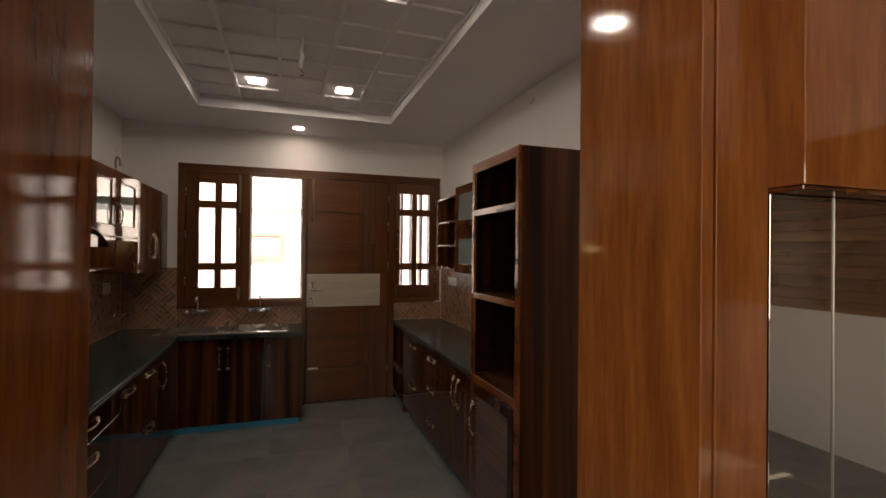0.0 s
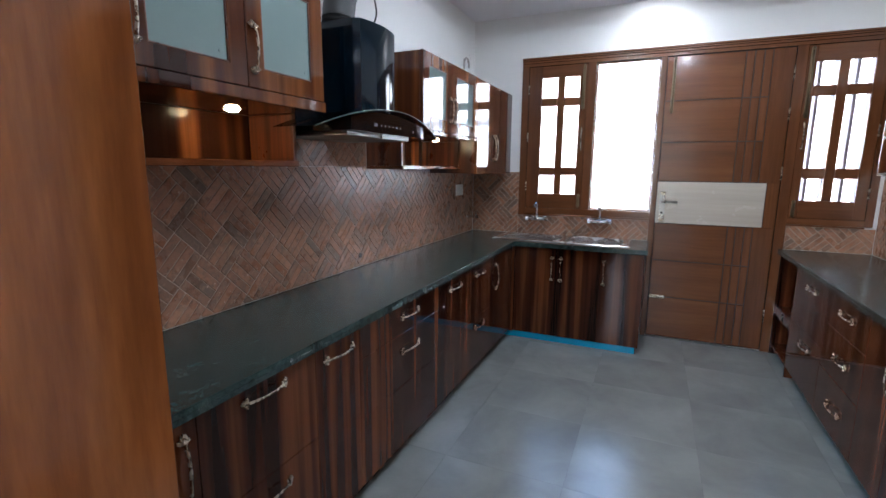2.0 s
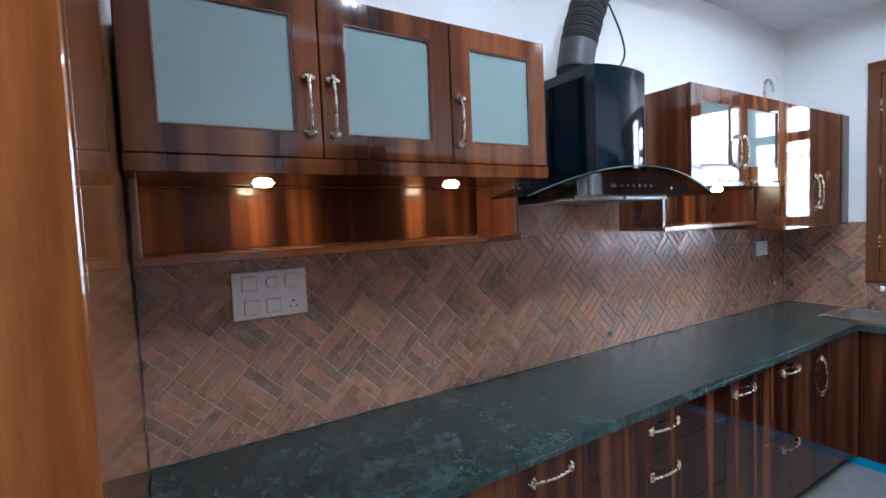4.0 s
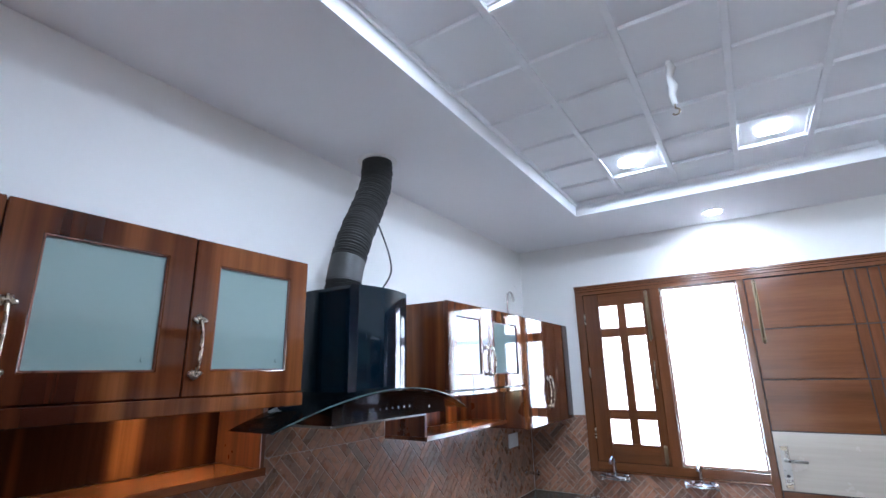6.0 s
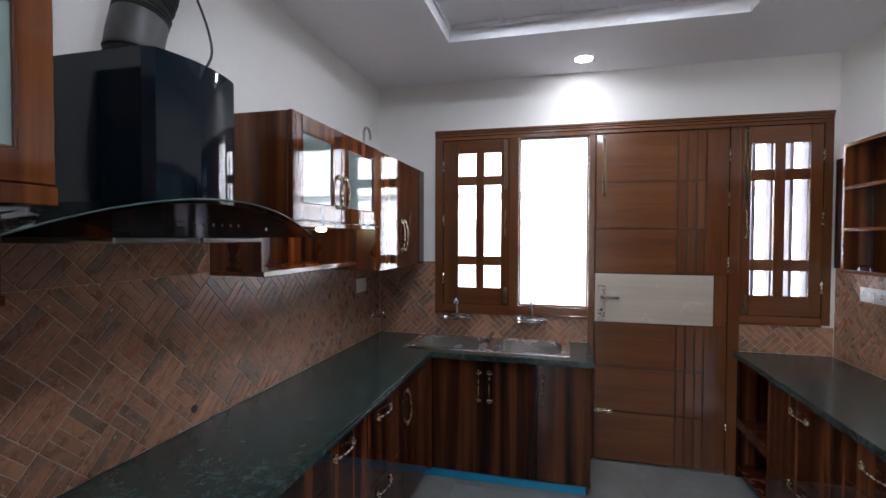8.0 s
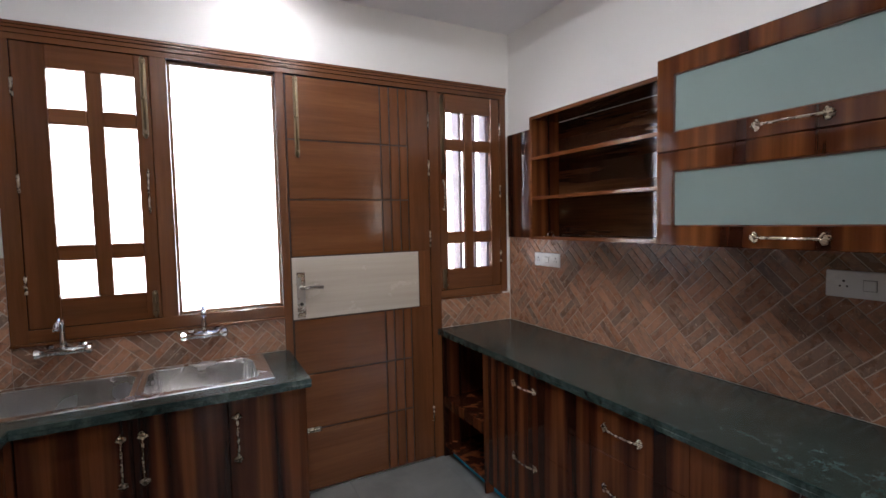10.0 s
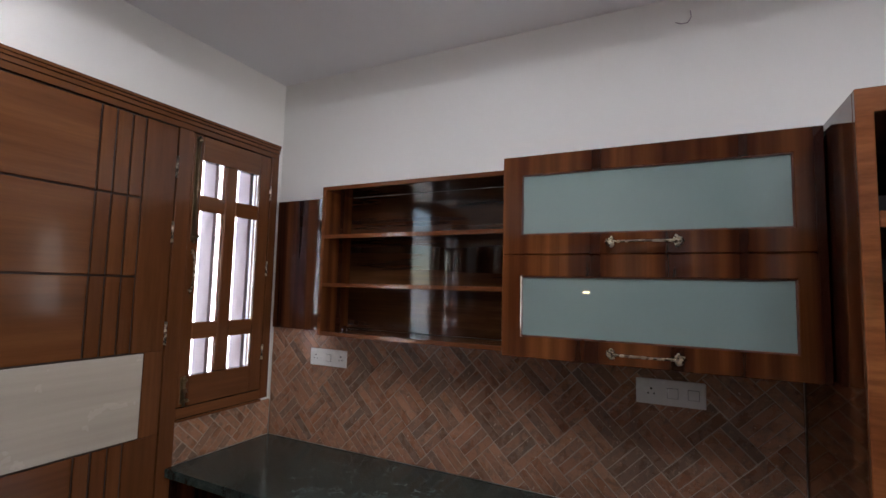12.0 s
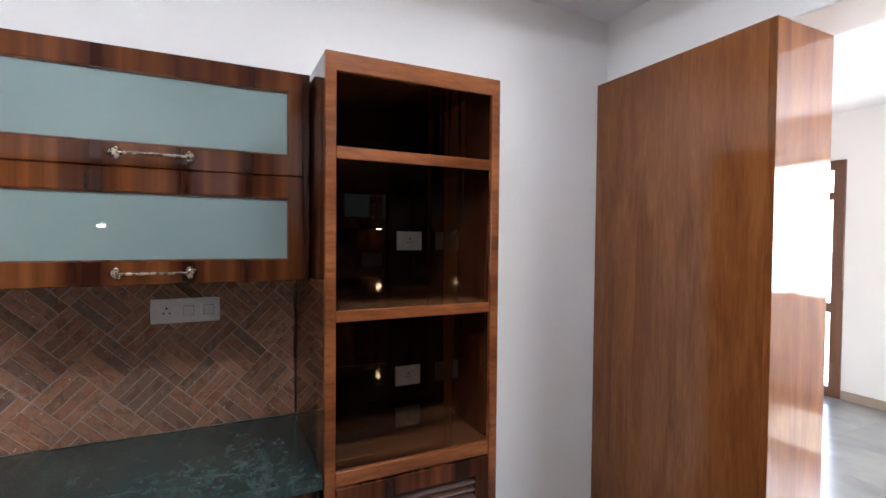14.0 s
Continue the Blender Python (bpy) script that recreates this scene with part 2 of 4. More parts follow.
def pane_glass():
    m = Mat("clear_window_glass")
    m.set(Base_Color=(0.97, 0.98, 0.98, 1), Roughness=0.0, IOR=1.45, Transmission_Weight=1.0)
    return m.m


clear_glass = pane_glass()

# ---- mesh helpers ----


def add_box(bm, x0, x1, y0, y1, z0, z1, bevel=0.002):
    x0, x1 = min(x0, x1), max(x0, x1)
    y0, y1 = min(y0, y1), max(y0, y1)
    z0, z1 = min(z0, z1), max(z0, z1)
    m = Matrix.LocRotScale(((x0 + x1) / 2, (y0 + y1) / 2, (z0 + z1) / 2), None, (x1 - x0, y1 - y0, z1 - z0))
    made = bmesh.ops.create_cube(bm, size=1.0, matrix=m)
    bevel = min(bevel, 0.3 * min(x1 - x0, y1 - y0, z1 - z0))
    if bevel > 0:
        edges = list({e for v in made["verts"] for e in v.link_edges})
        bmesh.ops.bevel(bm, geom=edges, offset=bevel, segments=1, affect='EDGES')
    return bm


def box(*a, bevel=0.002):
    return add_box(bmesh.new(), *a, bevel=bevel)


def boxes(*rows, bevel=0.002):
    bm = bmesh.new()
    for r in rows:
        add_box(bm, *r, bevel=bevel)
    return bm


def tube(path, radii, sides=10, bm=None, flat=1.0):
    """A tube along the path; radii one for each point."""
    bm = bm or bmesh.new()
    pts = [Vector(p) for p in path]
    up = Vector((0.13, 0.31, 0.94))
    rings = []
    for i, p in enumerate(pts):
        d = (pts[min(i + 1, len(pts) - 1)] - pts[max(i - 1, 0)]).normalized()
        u = (up - d * up.dot(d))
        if u.length < 0.05:
            u = Vector((1, 0, 0)) - d * d.x
        u.normalize()
        w = d.cross(u)
        up = u
        r = radii[i] if hasattr(radii, "__len__") else radii
        rings.append([bm.verts.new(p + r * (math.cos(a) * u * flat + math.sin(a) * w)) for a in (2 * math.pi * k / sides for k in range(sides))])
    for a, b in zip(rings, rings[1:]):
        for k in range(sides):
            f = bm.faces.new((a[k], a[(k + 1) % sides], b[(k + 1) % sides], b[k]))
            f.smooth = True
    bm.faces.new(list(reversed(rings[0])))
    bm.faces.new(rings[-1])
    return bm


def disc_stack(centre, axis, rows, sides=24, bm=None):
    """A turned shape: rows of (distance along the axis, radius)."""
    bm = bm or bmesh.new()
    c, d = Vector(centre), Vector(axis).normalized()
    u = d.orthogonal().normalized()
    w = d.cross(u)
    rings = []
    for h, r in rows:
        rings.append([bm.verts.new(c + d * h + r * (math.cos(a) * u + math.sin(a) * w)) for a in (2 * math.pi * k / sides for k in range(sides))])
    for a, b in zip(rings, rings[1:]):
        for k in range(sides):
            bm.faces.new((a[k], a[(k + 1) % sides], b[(k + 1) % sides], b[k]))
    bm.faces.new(list(reversed(rings[0])))
    bm.faces.new(rings[-1])
    bmesh.ops.recalc_face_normals(bm, faces=bm.faces)
    return bm


def link(name, bm, material):
    me = bpy.data.meshes.new(name)
    bm.to_mesh(me)
    bm.free()
    me.materials.append(material)
    return new(name, me)


def part(name, bm, material, parent, label=""):
    ob = link(name, bm, material)
    ob.parent = parent
    ob.matrix_parent_inverse = Matrix.Translation(parent.location).inverted()
    return tagged(ob, label)


def thing(name, at, label, category, group="", kind=""):
    ob = new(name)
    ob.location = at
    ob.empty_display_size = 0.1
    return tagged(ob, label, category, group, kind)


def solid(name, bm, material, label, category, group="", kind=""):
    return tagged(link(name, bm, material), label, category, group, kind)


# A front faces +x, -x or -y. a runs along it, z up, d is the depth coordinate.
def fbox(face, a0, a1, z0, z1, d0, d1, bevel=0.002, bm=None):
    bm = bm or bmesh.new()
    if face == "y":
        return add_box(bm, a0, a1, d0, d1, z0, z1, bevel)
    return add_box(bm, d0, d1, a0, a1, z0, z1, bevel)


def fring(face, a0, a1, z0, z1, d0, d1, wa, wz=None, bevel=0.002, bm=None):
    """A rectangular frame in one piece, with mitred corners."""
    bm = bm or bmesh.new()
    wz = wz or wa
    outer = ((a0, z0), (a1, z0), (a1, z1), (a0, z1))
    inner = ((a0 + wa, z0 + wz), (a1 - wa, z0 + wz), (a1 - wa, z1 - wz), (a0 + wa, z1 - wz))
    loops = [[bm.verts.new(fpt(face, a, z, d)) for a, z in loop] for loop, d in ((outer, d0), (outer, d1), (inner, d1), (inner, d0))]
    made = []
    for p, q in zip(loops, loops[1:] + loops[:1]):
        for k in range(4):
            made.append(bm.faces.new((p[k], p[(k + 1) % 4], q[(k + 1) % 4], q[k])))
    bmesh.ops.recalc_face_normals(bm, faces=made)
    bevel = min(bevel, 0.3 * abs(d1 - d0), 0.3 * wa)
    if bevel > 0:
        sharp = [e for e in {e for f in made for e in f.edges} if e.calc_face_angle(0) > 0.5]
        bmesh.ops.bevel(bm, geom=sharp, offset=bevel, segments=1, affect='EDGES')
    return bm


def fpt(face, a, z, d):
    return Vector((a, d, z)) if face == "y" else Vector((d, a, z))


def pull_handle(face, a, z, d, sign, length, upright, ornate=True):
    """An arched bar pull with leaf-shaped feet, centred at (a, z) on the face at depth d."""
    bm = bmesh.new()
    path, radii = [], []
    for i in range(15):
        s = -1 + 2 * i / 14
        off = 0.008 + 0.018 * (1 - s * s) ** 0.7
        along = s * length * 0.46
        path.append(fpt(face, a + (0 if upright else along), z + (along if upright else 0), d + sign * off))
        radii.append(0.0036 + 0.0012 * abs(s) + (0.0010 if abs(s) < 0.1 else 0))
    tube(path, radii, 8, bm)
    for s in (-1, 1):
        for k, (spread, reach) in enumerate(((-1.0, 0.55), (-0.5, 0.85), (0.0, 1.0), (0.5, 0.85), (1.0, 0.55)) if ornate else ((0, 1),)):
            p0, p1 = s * length * 0.40, s * length * (0.40 + 0.13 * reach)
            q = spread * 0.016
            row = []
            for f, h in ((0, 0.006), (0.5, 0.009), (1, 0.003)):
                al, ac = p0 + (p1 - p0) * f, q * (0.3 + 0.7 * math.sin(f * 2.2))
                row.append(fpt(face, a + (ac if upright else al), z + (al if upright else ac), d + sign * h))
            tube(row, [0.0042, 0.0055, 0.0030], 6, bm)
        post = s * length * 0.44
        c = fpt(face, a + (0 if upright else post), z + (post if upright else 0), d)
        n = fpt(face, 0, 0, sign)
        disc_stack(c, n, [(0, 0.008), (0.004, 0.008), (0.010, 0.005)], 10, bm)
    return bm


# ---- structure ----
LW, RW, NW, SW, CEIL, TRAY = -1.31, 1.88, 5.60, 1.47, 2.835, 2.935
JL, JR, JN, JS, JT = -0.176, 0.928, 1.52, 1.15, 2.467
JE = 1.545
HW, HE, HS = -2.5, 4.44, -2.2

wall_west = solid("wall_west", box(LW - 0.2, LW, 1.15, 5.83, -0.1, 3.1, bevel=0), wall_paint, "white painted plaster wall behind the long counter", "wall", kind="structure")
wall_east = solid("wall_east", box(RW, RW + 0.2, 1.15, 5.83, -0.1, 3.1, bevel=0), wall_paint, "white painted plaster wall beside the tall unit", "wall", kind="structure")
FX0, FX1, FT, FB, FBR = -0.83, 1.845, 2.46, 1.045, 1.06
wall_north = solid("wall_north", boxes(
    (LW, FX0, NW, NW + 0.23, -0.1, 3.1), (FX1, RW, NW, NW + 0.23, -0.1, 3.1), (FX0, FX1, NW, NW + 0.23, FT, 3.1),
    (FX0, 0.345, NW, NW + 0.23, -0.1, FB), (1.285, FX1, NW, NW + 0.23, -0.1, FBR), (0.345, 1.285, NW, NW + 0.23, -0.1, -0.002), bevel=0),
    wall_paint, "white painted plaster wall round the window and door frame", "wall", kind="structure")
wall_south = solid("wall_south", boxes(
    (LW, JL - 0.03, JS + 0.03, SW, -0.1, JT), (JR + 0.03, RW, JS + 0.03, SW, -0.1, JT), (LW, RW, JS + 0.03, SW, JT, 3.1), bevel=0),
    wall_paint, "white painted plaster wall over the kitchen opening", "wall", kind="structure")


def ceiling_mesh():
    """Lowered border round a tray with a grid of raised bars."""
    tx0, tx1, ty0, ty1 = -0.545, 1.105, 2.20, 4.855
    bm = boxes((LW, tx0, 1.47, NW, CEIL, 3.1), (tx1, RW, 1.47, NW, CEIL, 3.1), (tx0, tx1, 1.47, ty0, CEIL, 3.1), (tx0, tx1, ty1, NW, CEIL, 3.1), (tx0, tx1, ty0, ty1, TRAY, 3.1), bevel=0)
    cell_x, cell_y = (tx1 - tx0) / 5, (ty1 - ty0) / 8
    for i in range(1, 5):
        x = tx0 + i * cell_x
        add_box(bm, x - 0.014, x + 0.014, ty0, ty1, TRAY - 0.015, TRAY, 0.003)
    for j in range(1, 8):
        y = ty0 + j * cell_y
        for i in range(5):
            add_box(bm, tx0 + i * cell_x + 0.0145, tx0 + (i + 1) * cell_x - 0.0145, y - 0.013, y + 0.013, TRAY - 0.018, TRAY, 0.003)
    # moulding at the foot of the tray's sides
    for r in ((tx0, tx0 + 0.016, ty0, ty1), (tx1 - 0.016, tx1, ty0, ty1), (tx0 + 0.016, tx1 - 0.016, ty0, ty0 + 0.016), (tx0 + 0.016, tx1 - 0.016, ty1 - 0.016, ty1)):
        add_box(bm, *r, TRAY - 0.03, TRAY, 0.006)
    return bm


ceiling = solid("ceiling", ceiling_mesh(), ceiling_paint, "white gypsum ceiling with a recessed gridded tray", "ceiling", kind="structure")

# hall south of the kitchen
hall_walls = {
    "wall_hall_east": boxes((HE, HE + 0.2, HS, 1.15, -0.1, 3.1), bevel=0),
    # The west wall's opening is unseen, cut only for the fill lamp.
    "wall_hall_west": boxes((HW - 0.2, HW, HS, -1.6, -0.1, 3.1), (HW - 0.2, HW, 0.4, 1.15, -0.1, 3.1), (HW - 0.2, HW, -1.6, 0.4, -0.1, 0.75), (HW - 0.2, HW, -1.6, 0.4, 2.25, 3.1), bevel=0),
    "wall_hall_south": boxes((HW, -1.8, HS - 0.2, HS, -0.1, 3.1), (-1.8, -0.2, HS - 0.2, HS, -0.1, 0.96), (-1.8, -0.2, HS - 0.2, HS, 2.48, 3.1), (-0.2, 2.34, HS - 0.2, HS, -0.1, 3.1), (3.28, HE, HS - 0.2, HS, -0.1, 3.1), (2.34, 3.28, HS - 0.2, HS, 2.42, 3.1), bevel=0),
    "wall_hall_north": boxes((HW, LW - 0.2, 1.15, 1.35, -0.1, 3.1), (RW + 0.2, HE, 1.15, 1.35, -0.1, 3.1), (LW - 0.2, RW + 0.2, JS, JS + 0.03, JT, 3.1), (LW - 0.2, JL - 0.06, JS, JS + 0.03, -0.1, JT), bevel=0),
}
for wall_name, bm in hall_walls.items():
    solid(wall_name, bm, wall_paint, "white painted plaster wall of the bright hall", "wall", kind="structure")
solid("ceiling_hall", box(HW, HE, HS, 1.15, 2.9, 3.1, bevel=0), ceiling_paint, "white painted hall ceiling", "ceiling", kind="structure")
solid("baseboard", box(-0.5, 2.335, HS, HS + 0.012, 0.0, 0.09), skirting_mat, "beige tile skirting along the hall wall", "skirting", kind="structure")

# wood-lined opening between hall and kitchen
doorway = thing("door_lining", ((JL + JR) / 2, 1.33, 0), "glossy brown laminate lining of the kitchen opening", "door lining", kind="structure")
part("jamb_panel", box(JR, JR + 0.03, JS, JE, 0, JT), jamb_wood, doorway, "glossy brown laminate jamb face")
part("jamb_panel", box(JL - 0.03, JL, JS, JN, 0, JT), jamb_wood, doorway, "glossy brown laminate jamb face")
part("wall_panel", box(JR + 0.03, RW - 0.002, SW + 0.001, JE, 0, JT), jamb_wood, doorway, "tall brown laminate wall panel")
part("wall_panel", box(LW + 0.002, JL - 0.03, SW + 0.001, JN, 0, JT), jamb_wood, doorway, "tall brown laminate wall panel")
part("architrave", box(JL - 0.06, JL - 0.03, JS - 0.002, JS + 0.029, 0, JT), jamb_wood, doorway)
part("lintel_soffit", box(JL, JR, JS + 0.002, SW - 0.002, JT - 0.006, JT - 0.0005), wall_paint, doorway, "white painted soffit")

# hall cabinet with tinted mirror doors
hall_cab = thing("hall_display_unit", (2.2, 1.12, 0), "brown laminate display unit with tinted mirror doors", "display unit")
part("side_panel", box(JR + 0.035, 1.10, JS - 0.002, JS + 0.029, 0, JT), jamb_wood, hall_cab)
part("upper_box", box(1.10, 3.0, JS - 0.072, JS + 0.029, 1.755, JT), jamb_wood, hall_cab, "brown laminate overhead box")
part("underside", box(1.102, 2.998, JS - 0.068, JS + 0.02, 1.745, 1.7545), zebra, hall_cab)
for i in range(4):
    x0 = 1.102 if i == 0 else 1.292 + (i - 1) * 0.565
    x1 = 1.286 if i == 0 else x0 + 0.56
    d = part("mirror_door", box(x0, x1, JS - 0.004, JS + 0.006, 0.03, 1.744, bevel=0.001), tinted_mirror, hall_cab, "grey tinted mirror door")
    part("edge_trim", box(x1 + 0.0003, x1 + 0.0045, JS - 0.007, JS + 0.006, 0.03, 1.744, bevel=0.001), steel_filter, d, "slim grey edge strip")
part("plinth", box(1.102, 3.0, JS - 0.003, JS + 0.029, 0, 0.03), jamb_wood, hall_cab)

slat_panel = thing("slat_panel", (HE - 0.02, -0.5, 1.16), "horizontal wooden slat panel on the hall wall", "wall panel")
part("backing", box(HE - 0.012, HE - 0.0005, -2.1, 1.0, 1.16, 2.6), slat_wood, slat_panel)
for i in range(15):
    z = 1.165 + i * 0.096
    part("slat", box(HE - 0.03, HE - 0.0125, -2.1, 1.0, z, z + 0.08), slat_wood, slat_panel)

hall_door = thing("hall_window_door", (2.81, HS - 0.1, 0), "brown wooden framed glass door to the bright outside", "glass door")
part("frame", fring("y", 2.34, 3.28, 0.0, 2.42, HS - 0.14, HS + 0.02, 0.10), teak_up, hall_door)
part("rail", box(2.44, 3.18, HS - 0.10, HS - 0.02, 0.86, 0.96), teak_flat, hall_door)
part("rail", box(2.44, 3.18, HS - 0.10, HS - 0.02, 2.02, 2.10), teak_flat, hall_door)

hall_window = thing("window_4", (-1.0, HS - 0.1, 0.96), "wide hall window with a slim brown frame", "window", kind="structure")
part("frame", fring("y", -1.8, -0.2, 0.96, 2.48, HS - 0.14, HS - 0.04, 0.05), teak_up, hall_window)
part("mullion", box(-1.025, -0.975, HS - 0.13, HS - 0.05, 1.0105, 2.4295), teak_up, hall_window)

# ---- window and door frame in the north wall ----
FY, FYB = 5.585, 5.70
frame_set = thing("window_frame_set", (0.5, 5.65, 1.05), "polished teak frame holding two windows and a door", "window frame", kind="structure")
part("head", boxes((FX0, FX1, FY, FYB, 2.385, 2.412), (FX0, FX1, FY - 0.006, FYB, 2.413, 2.432), (FX0, FX1, FY - 0.012, FYB, 2.433, 2.446), (FX0, FX1, FY - 0.016, FYB, 2.447, FT)), teak_flat, frame_set)
part("post", box(FX0, -0.765, FY, FYB, FB, 2.385), teak_up, frame_set)
part("post", box(-0.248, -0.178, FY, FYB, 1.11, 2.385), teak_up, frame_set)
part("post", box(0.331, 0.374, FY, FYB, 0.0, 2.385), teak_up, frame_set)
part("post", box(1.248, 1.318, FY, FYB, 0.0, 2.385), teak_up, frame_set)
part("post", box(1.795, FX1, FY, FYB, FBR, 2.385), teak_up, frame_set)
part("sill", boxes((-0.765, 0.331, FY, FYB, FB + 0.008, 1.11), (FX0, 0.331, FY - 0.014, FYB - 0.02, FB - 0.006, FB + 0.007)), teak_flat, frame_set)
part("sill", boxes((1.318, 1.795, FY, FYB, FBR, 1.107), (1.318, 1.795, FY - 0.01, FYB, FBR - 0.012, FBR - 0.001)), teak_flat, frame_set)


def tower_bolt(x, z0, z1, y, parent):
    bolt = part("tower_bolt", tube([(x, y - 0.012, z0), (x, y - 0.012, z1)], 0.0055, 10), dull_brass, parent, "aged brass tower bolt")
    bm = boxes((x - 0.013, x + 0.013, y - 0.004, y, z0 + 0.01, z1 - 0.005), bevel=0.001)
    for z in (z0 + 0.025, (z0 + z1) / 2, z1 - 0.02):
        add_box(bm, x - 0.011, x + 0.011, y - 0.019, y - 0.0045, z - 0.008, z + 0.008, 0.003)
    part("bolt_plate", bm, dull_brass, bolt)
    part("bolt_knob", disc_stack((x, y - 0.018, z0 + 0.03), (0, -1, 0), [(0, 0.004), (0.012, 0.004), (0.016, 0.008), (0.024, 0.006)], 12), dull_brass, bolt)


def casement(name, x0, x1, cols, rows, z0, z1, handle_x, bolts, label):
    """A casement leaf: stiles, rails and bars round its panes."""
    w = thing(name, ((x0 + x1) / 2, 5.62, z0), label, "window", kind="structure")
    y0, y1 = 5.590, 5.632
    part("stile", box(x0, cols[0][0], y0, y1, z0, z1, bevel=0.003), teak_up, w)
    part("stile", box(cols[-1][1], x1, y0, y1, z0, z1, bevel=0.003), teak_up, w)
    part("mullion", box(cols[0][1], cols[1][0], y0 + 0.002, y1 - 0.002, rows[-1][0], rows[0][1], bevel=0.005), teak_up, w)
    edges = [z1] + [v for r in rows for v in (r[1], r[0])] + [z0]
    for i in range(0, len(edges), 2):
        top, bottom = edges[i], edges[i + 1]
        if i in (0, len(edges) - 2):
            part("rail", box(cols[0][0], cols[-1][1], y0, y1, bottom, top, bevel=0.003), teak_flat, w)
        else:
            for c in cols:
                part("glazing_bar", box(c[0], c[1], y0 + 0.003, y1 - 0.003, bottom, top, bevel=0.005), teak_flat, w)
    for c in cols:
        for r in rows:
            p = part("pane", box(c[0] + 0.001, c[1] - 0.001, y0 + 0.018, y0 + 0.022, r[0] + 0.001, r[1] - 0.001, bevel=0), clear_glass, w, "clear glass pane")
            p.visible_shadow = False
    h = part("handle", pull_handle("y", handle_x, z0 + 0.62, y0, -1, 0.20, True, False), brass, w, "brass window handle")
    for b in bolts:
        tower_bolt(*b, y0, w)
    for z in (z0 + 0.2, z0 + 0.65, z1 - 0.2):
        hx = x0 if handle_x > (x0 + x1) / 2 else x1
        part("hinge", tube([(hx, y0 - 0.004, z - 0.04), (hx, y0 - 0.004, z + 0.04)], 0.006, 8), brass, w)
    return w


ROWS3 = ((2.105, 2.28), (1.487, 2.033), (1.243, 1.415))
casement("window_1", -0.763, -0.250, ((-0.645, -0.505), (-0.442, -0.312)), ROWS3, 1.113, 2.382, -0.276, ((-0.276, 1.99, 2.375), (-0.276, 1.118, 1.25)), "closed teak casement window with six clear panes")
casement("window_3", 1.320, 1.793, ((1.376, 1.516), (1.578, 1.722)), ((2.095, 2.265), (1.49, 2.02), (1.245, 1.412)), 1.110, 2.382, 1.347, ((1.347, 1.86, 2.37), (1.347, 1.115, 1.25)), "closed teak casement window over the side counter")
fixed = thing("window_2", (0.076, 5.65, 1.11), "large fixed clear glass light over the sink", "window", kind="structure")
p = part("pane", box(-0.177, 0.330, 5.645, 5.650, 1.111, 2.384, bevel=0), clear_glass, fixed, "large clear glass pane")
p.visible_shadow = False
part("bead", fring("y", -0.177, 0.330, 1.111, 2.384, 5.628, 5.644, 0.014), teak_up, fixed)

grille = thing("window_grille", (1.55, 5.74, 1.06), "mauve-grey upright bars outside the casement window", "window grille")
for x in (1.43, 1.545, 1.66, 1.765):
    part("bar", box(x - 0.011, x + 0.011, 5.706, 5.80, 1.06, 2.46), iron_paint, grille)

# Added strips, hidden behind the leaves, that block daylight leaking round them.
part("stop", fring("y", -0.775, -0.238, 1.100, 2.395, 5.634, 5.662, 0.028), teak_up, frame_set)
part("stop", fring("y", 1.308, 1.805, 1.097, 2.395, 5.634, 5.662, 0.028), teak_up, frame_set)
part("stop", fring("y", 0.364, 1.258, -0.02, 2.395, 5.640, 5.668, 0.030), teak_up, frame_set)
# Added block behind the door's foot, closes the bright gap at the floor.
part("threshold", box(0.375, 1.247, 5.641, 5.80, -0.001, 0.022), granite_green, frame_set, "unseen dark stone strip blocking light under the door")

# ---- panelled door ----
door = thing("door_1", (0.81, 5.62, 0), "closed panelled teak door with a cream middle panel", "door", kind="structure")
DY = 5.598
# Dark brown leaf shows in the grooves between the panels.
part("leaf", box(0.377, 1.246, DY, DY + 0.04, 0.006, 2.382), groove_wood, door)
zs = (0.010, 0.372, 0.698, 1.018)
zt = (1.376, 1.697, 2.030, 2.380)
xs = (0.379, 0.927, 0.985, 1.046, 1.102)
for row in (zs, zt):
    for z0, z1 in zip(row, row[1:]):
        for x0, x1 in zip(xs, xs[1:]):
            part("panel", box(x0 + 0.004, x1 - 0.004, DY - 0.009, DY - 0.0003, z0 + 0.004, z1 - 0.004, bevel=0.0015), teak_flat if x1 - x0 > 0.2 else teak_up, door)
part("stile", boxes((1.105, 1.244, DY - 0.009, DY - 0.0003, 0.010, 1.018), (1.105, 1.244, DY - 0.009, DY - 0.0003, 1.376, 2.38)), teak_up, door)
part("stile", box(1.163, 1.244, DY - 0.009, DY - 0.0003, 1.0185, 1.3755), teak_up, door)
part("cream_panel", box(0.379, 1.158, DY - 0.011, DY - 0.0003, 1.022, 1.372), cream_panel, door, "cream laminate panel with faint grain")
plate = part("lock_plate", box(0.402, 0.448, DY - 0.019, DY - 0.0112, 1.035, 1.290, bevel=0.003), nickel, door, "satin nickel lock plate")
part("lever", tube([(0.425, DY - 0.016, 1.205), (0.425, DY - 0.05, 1.205), (0.44, DY - 0.058, 1.205), (0.54, DY - 0.058, 1.203)], [0.011, 0.010, 0.010, 0.009], 10), nickel, plate, "satin nickel lever handle")
part("key_cylinder", disc_stack((0.425, DY - 0.016, 1.11), (0, -1, 0), [(0, 0.010), (0.004, 0.010), (0.005, 0.006)], 14), dark_hole, plate)
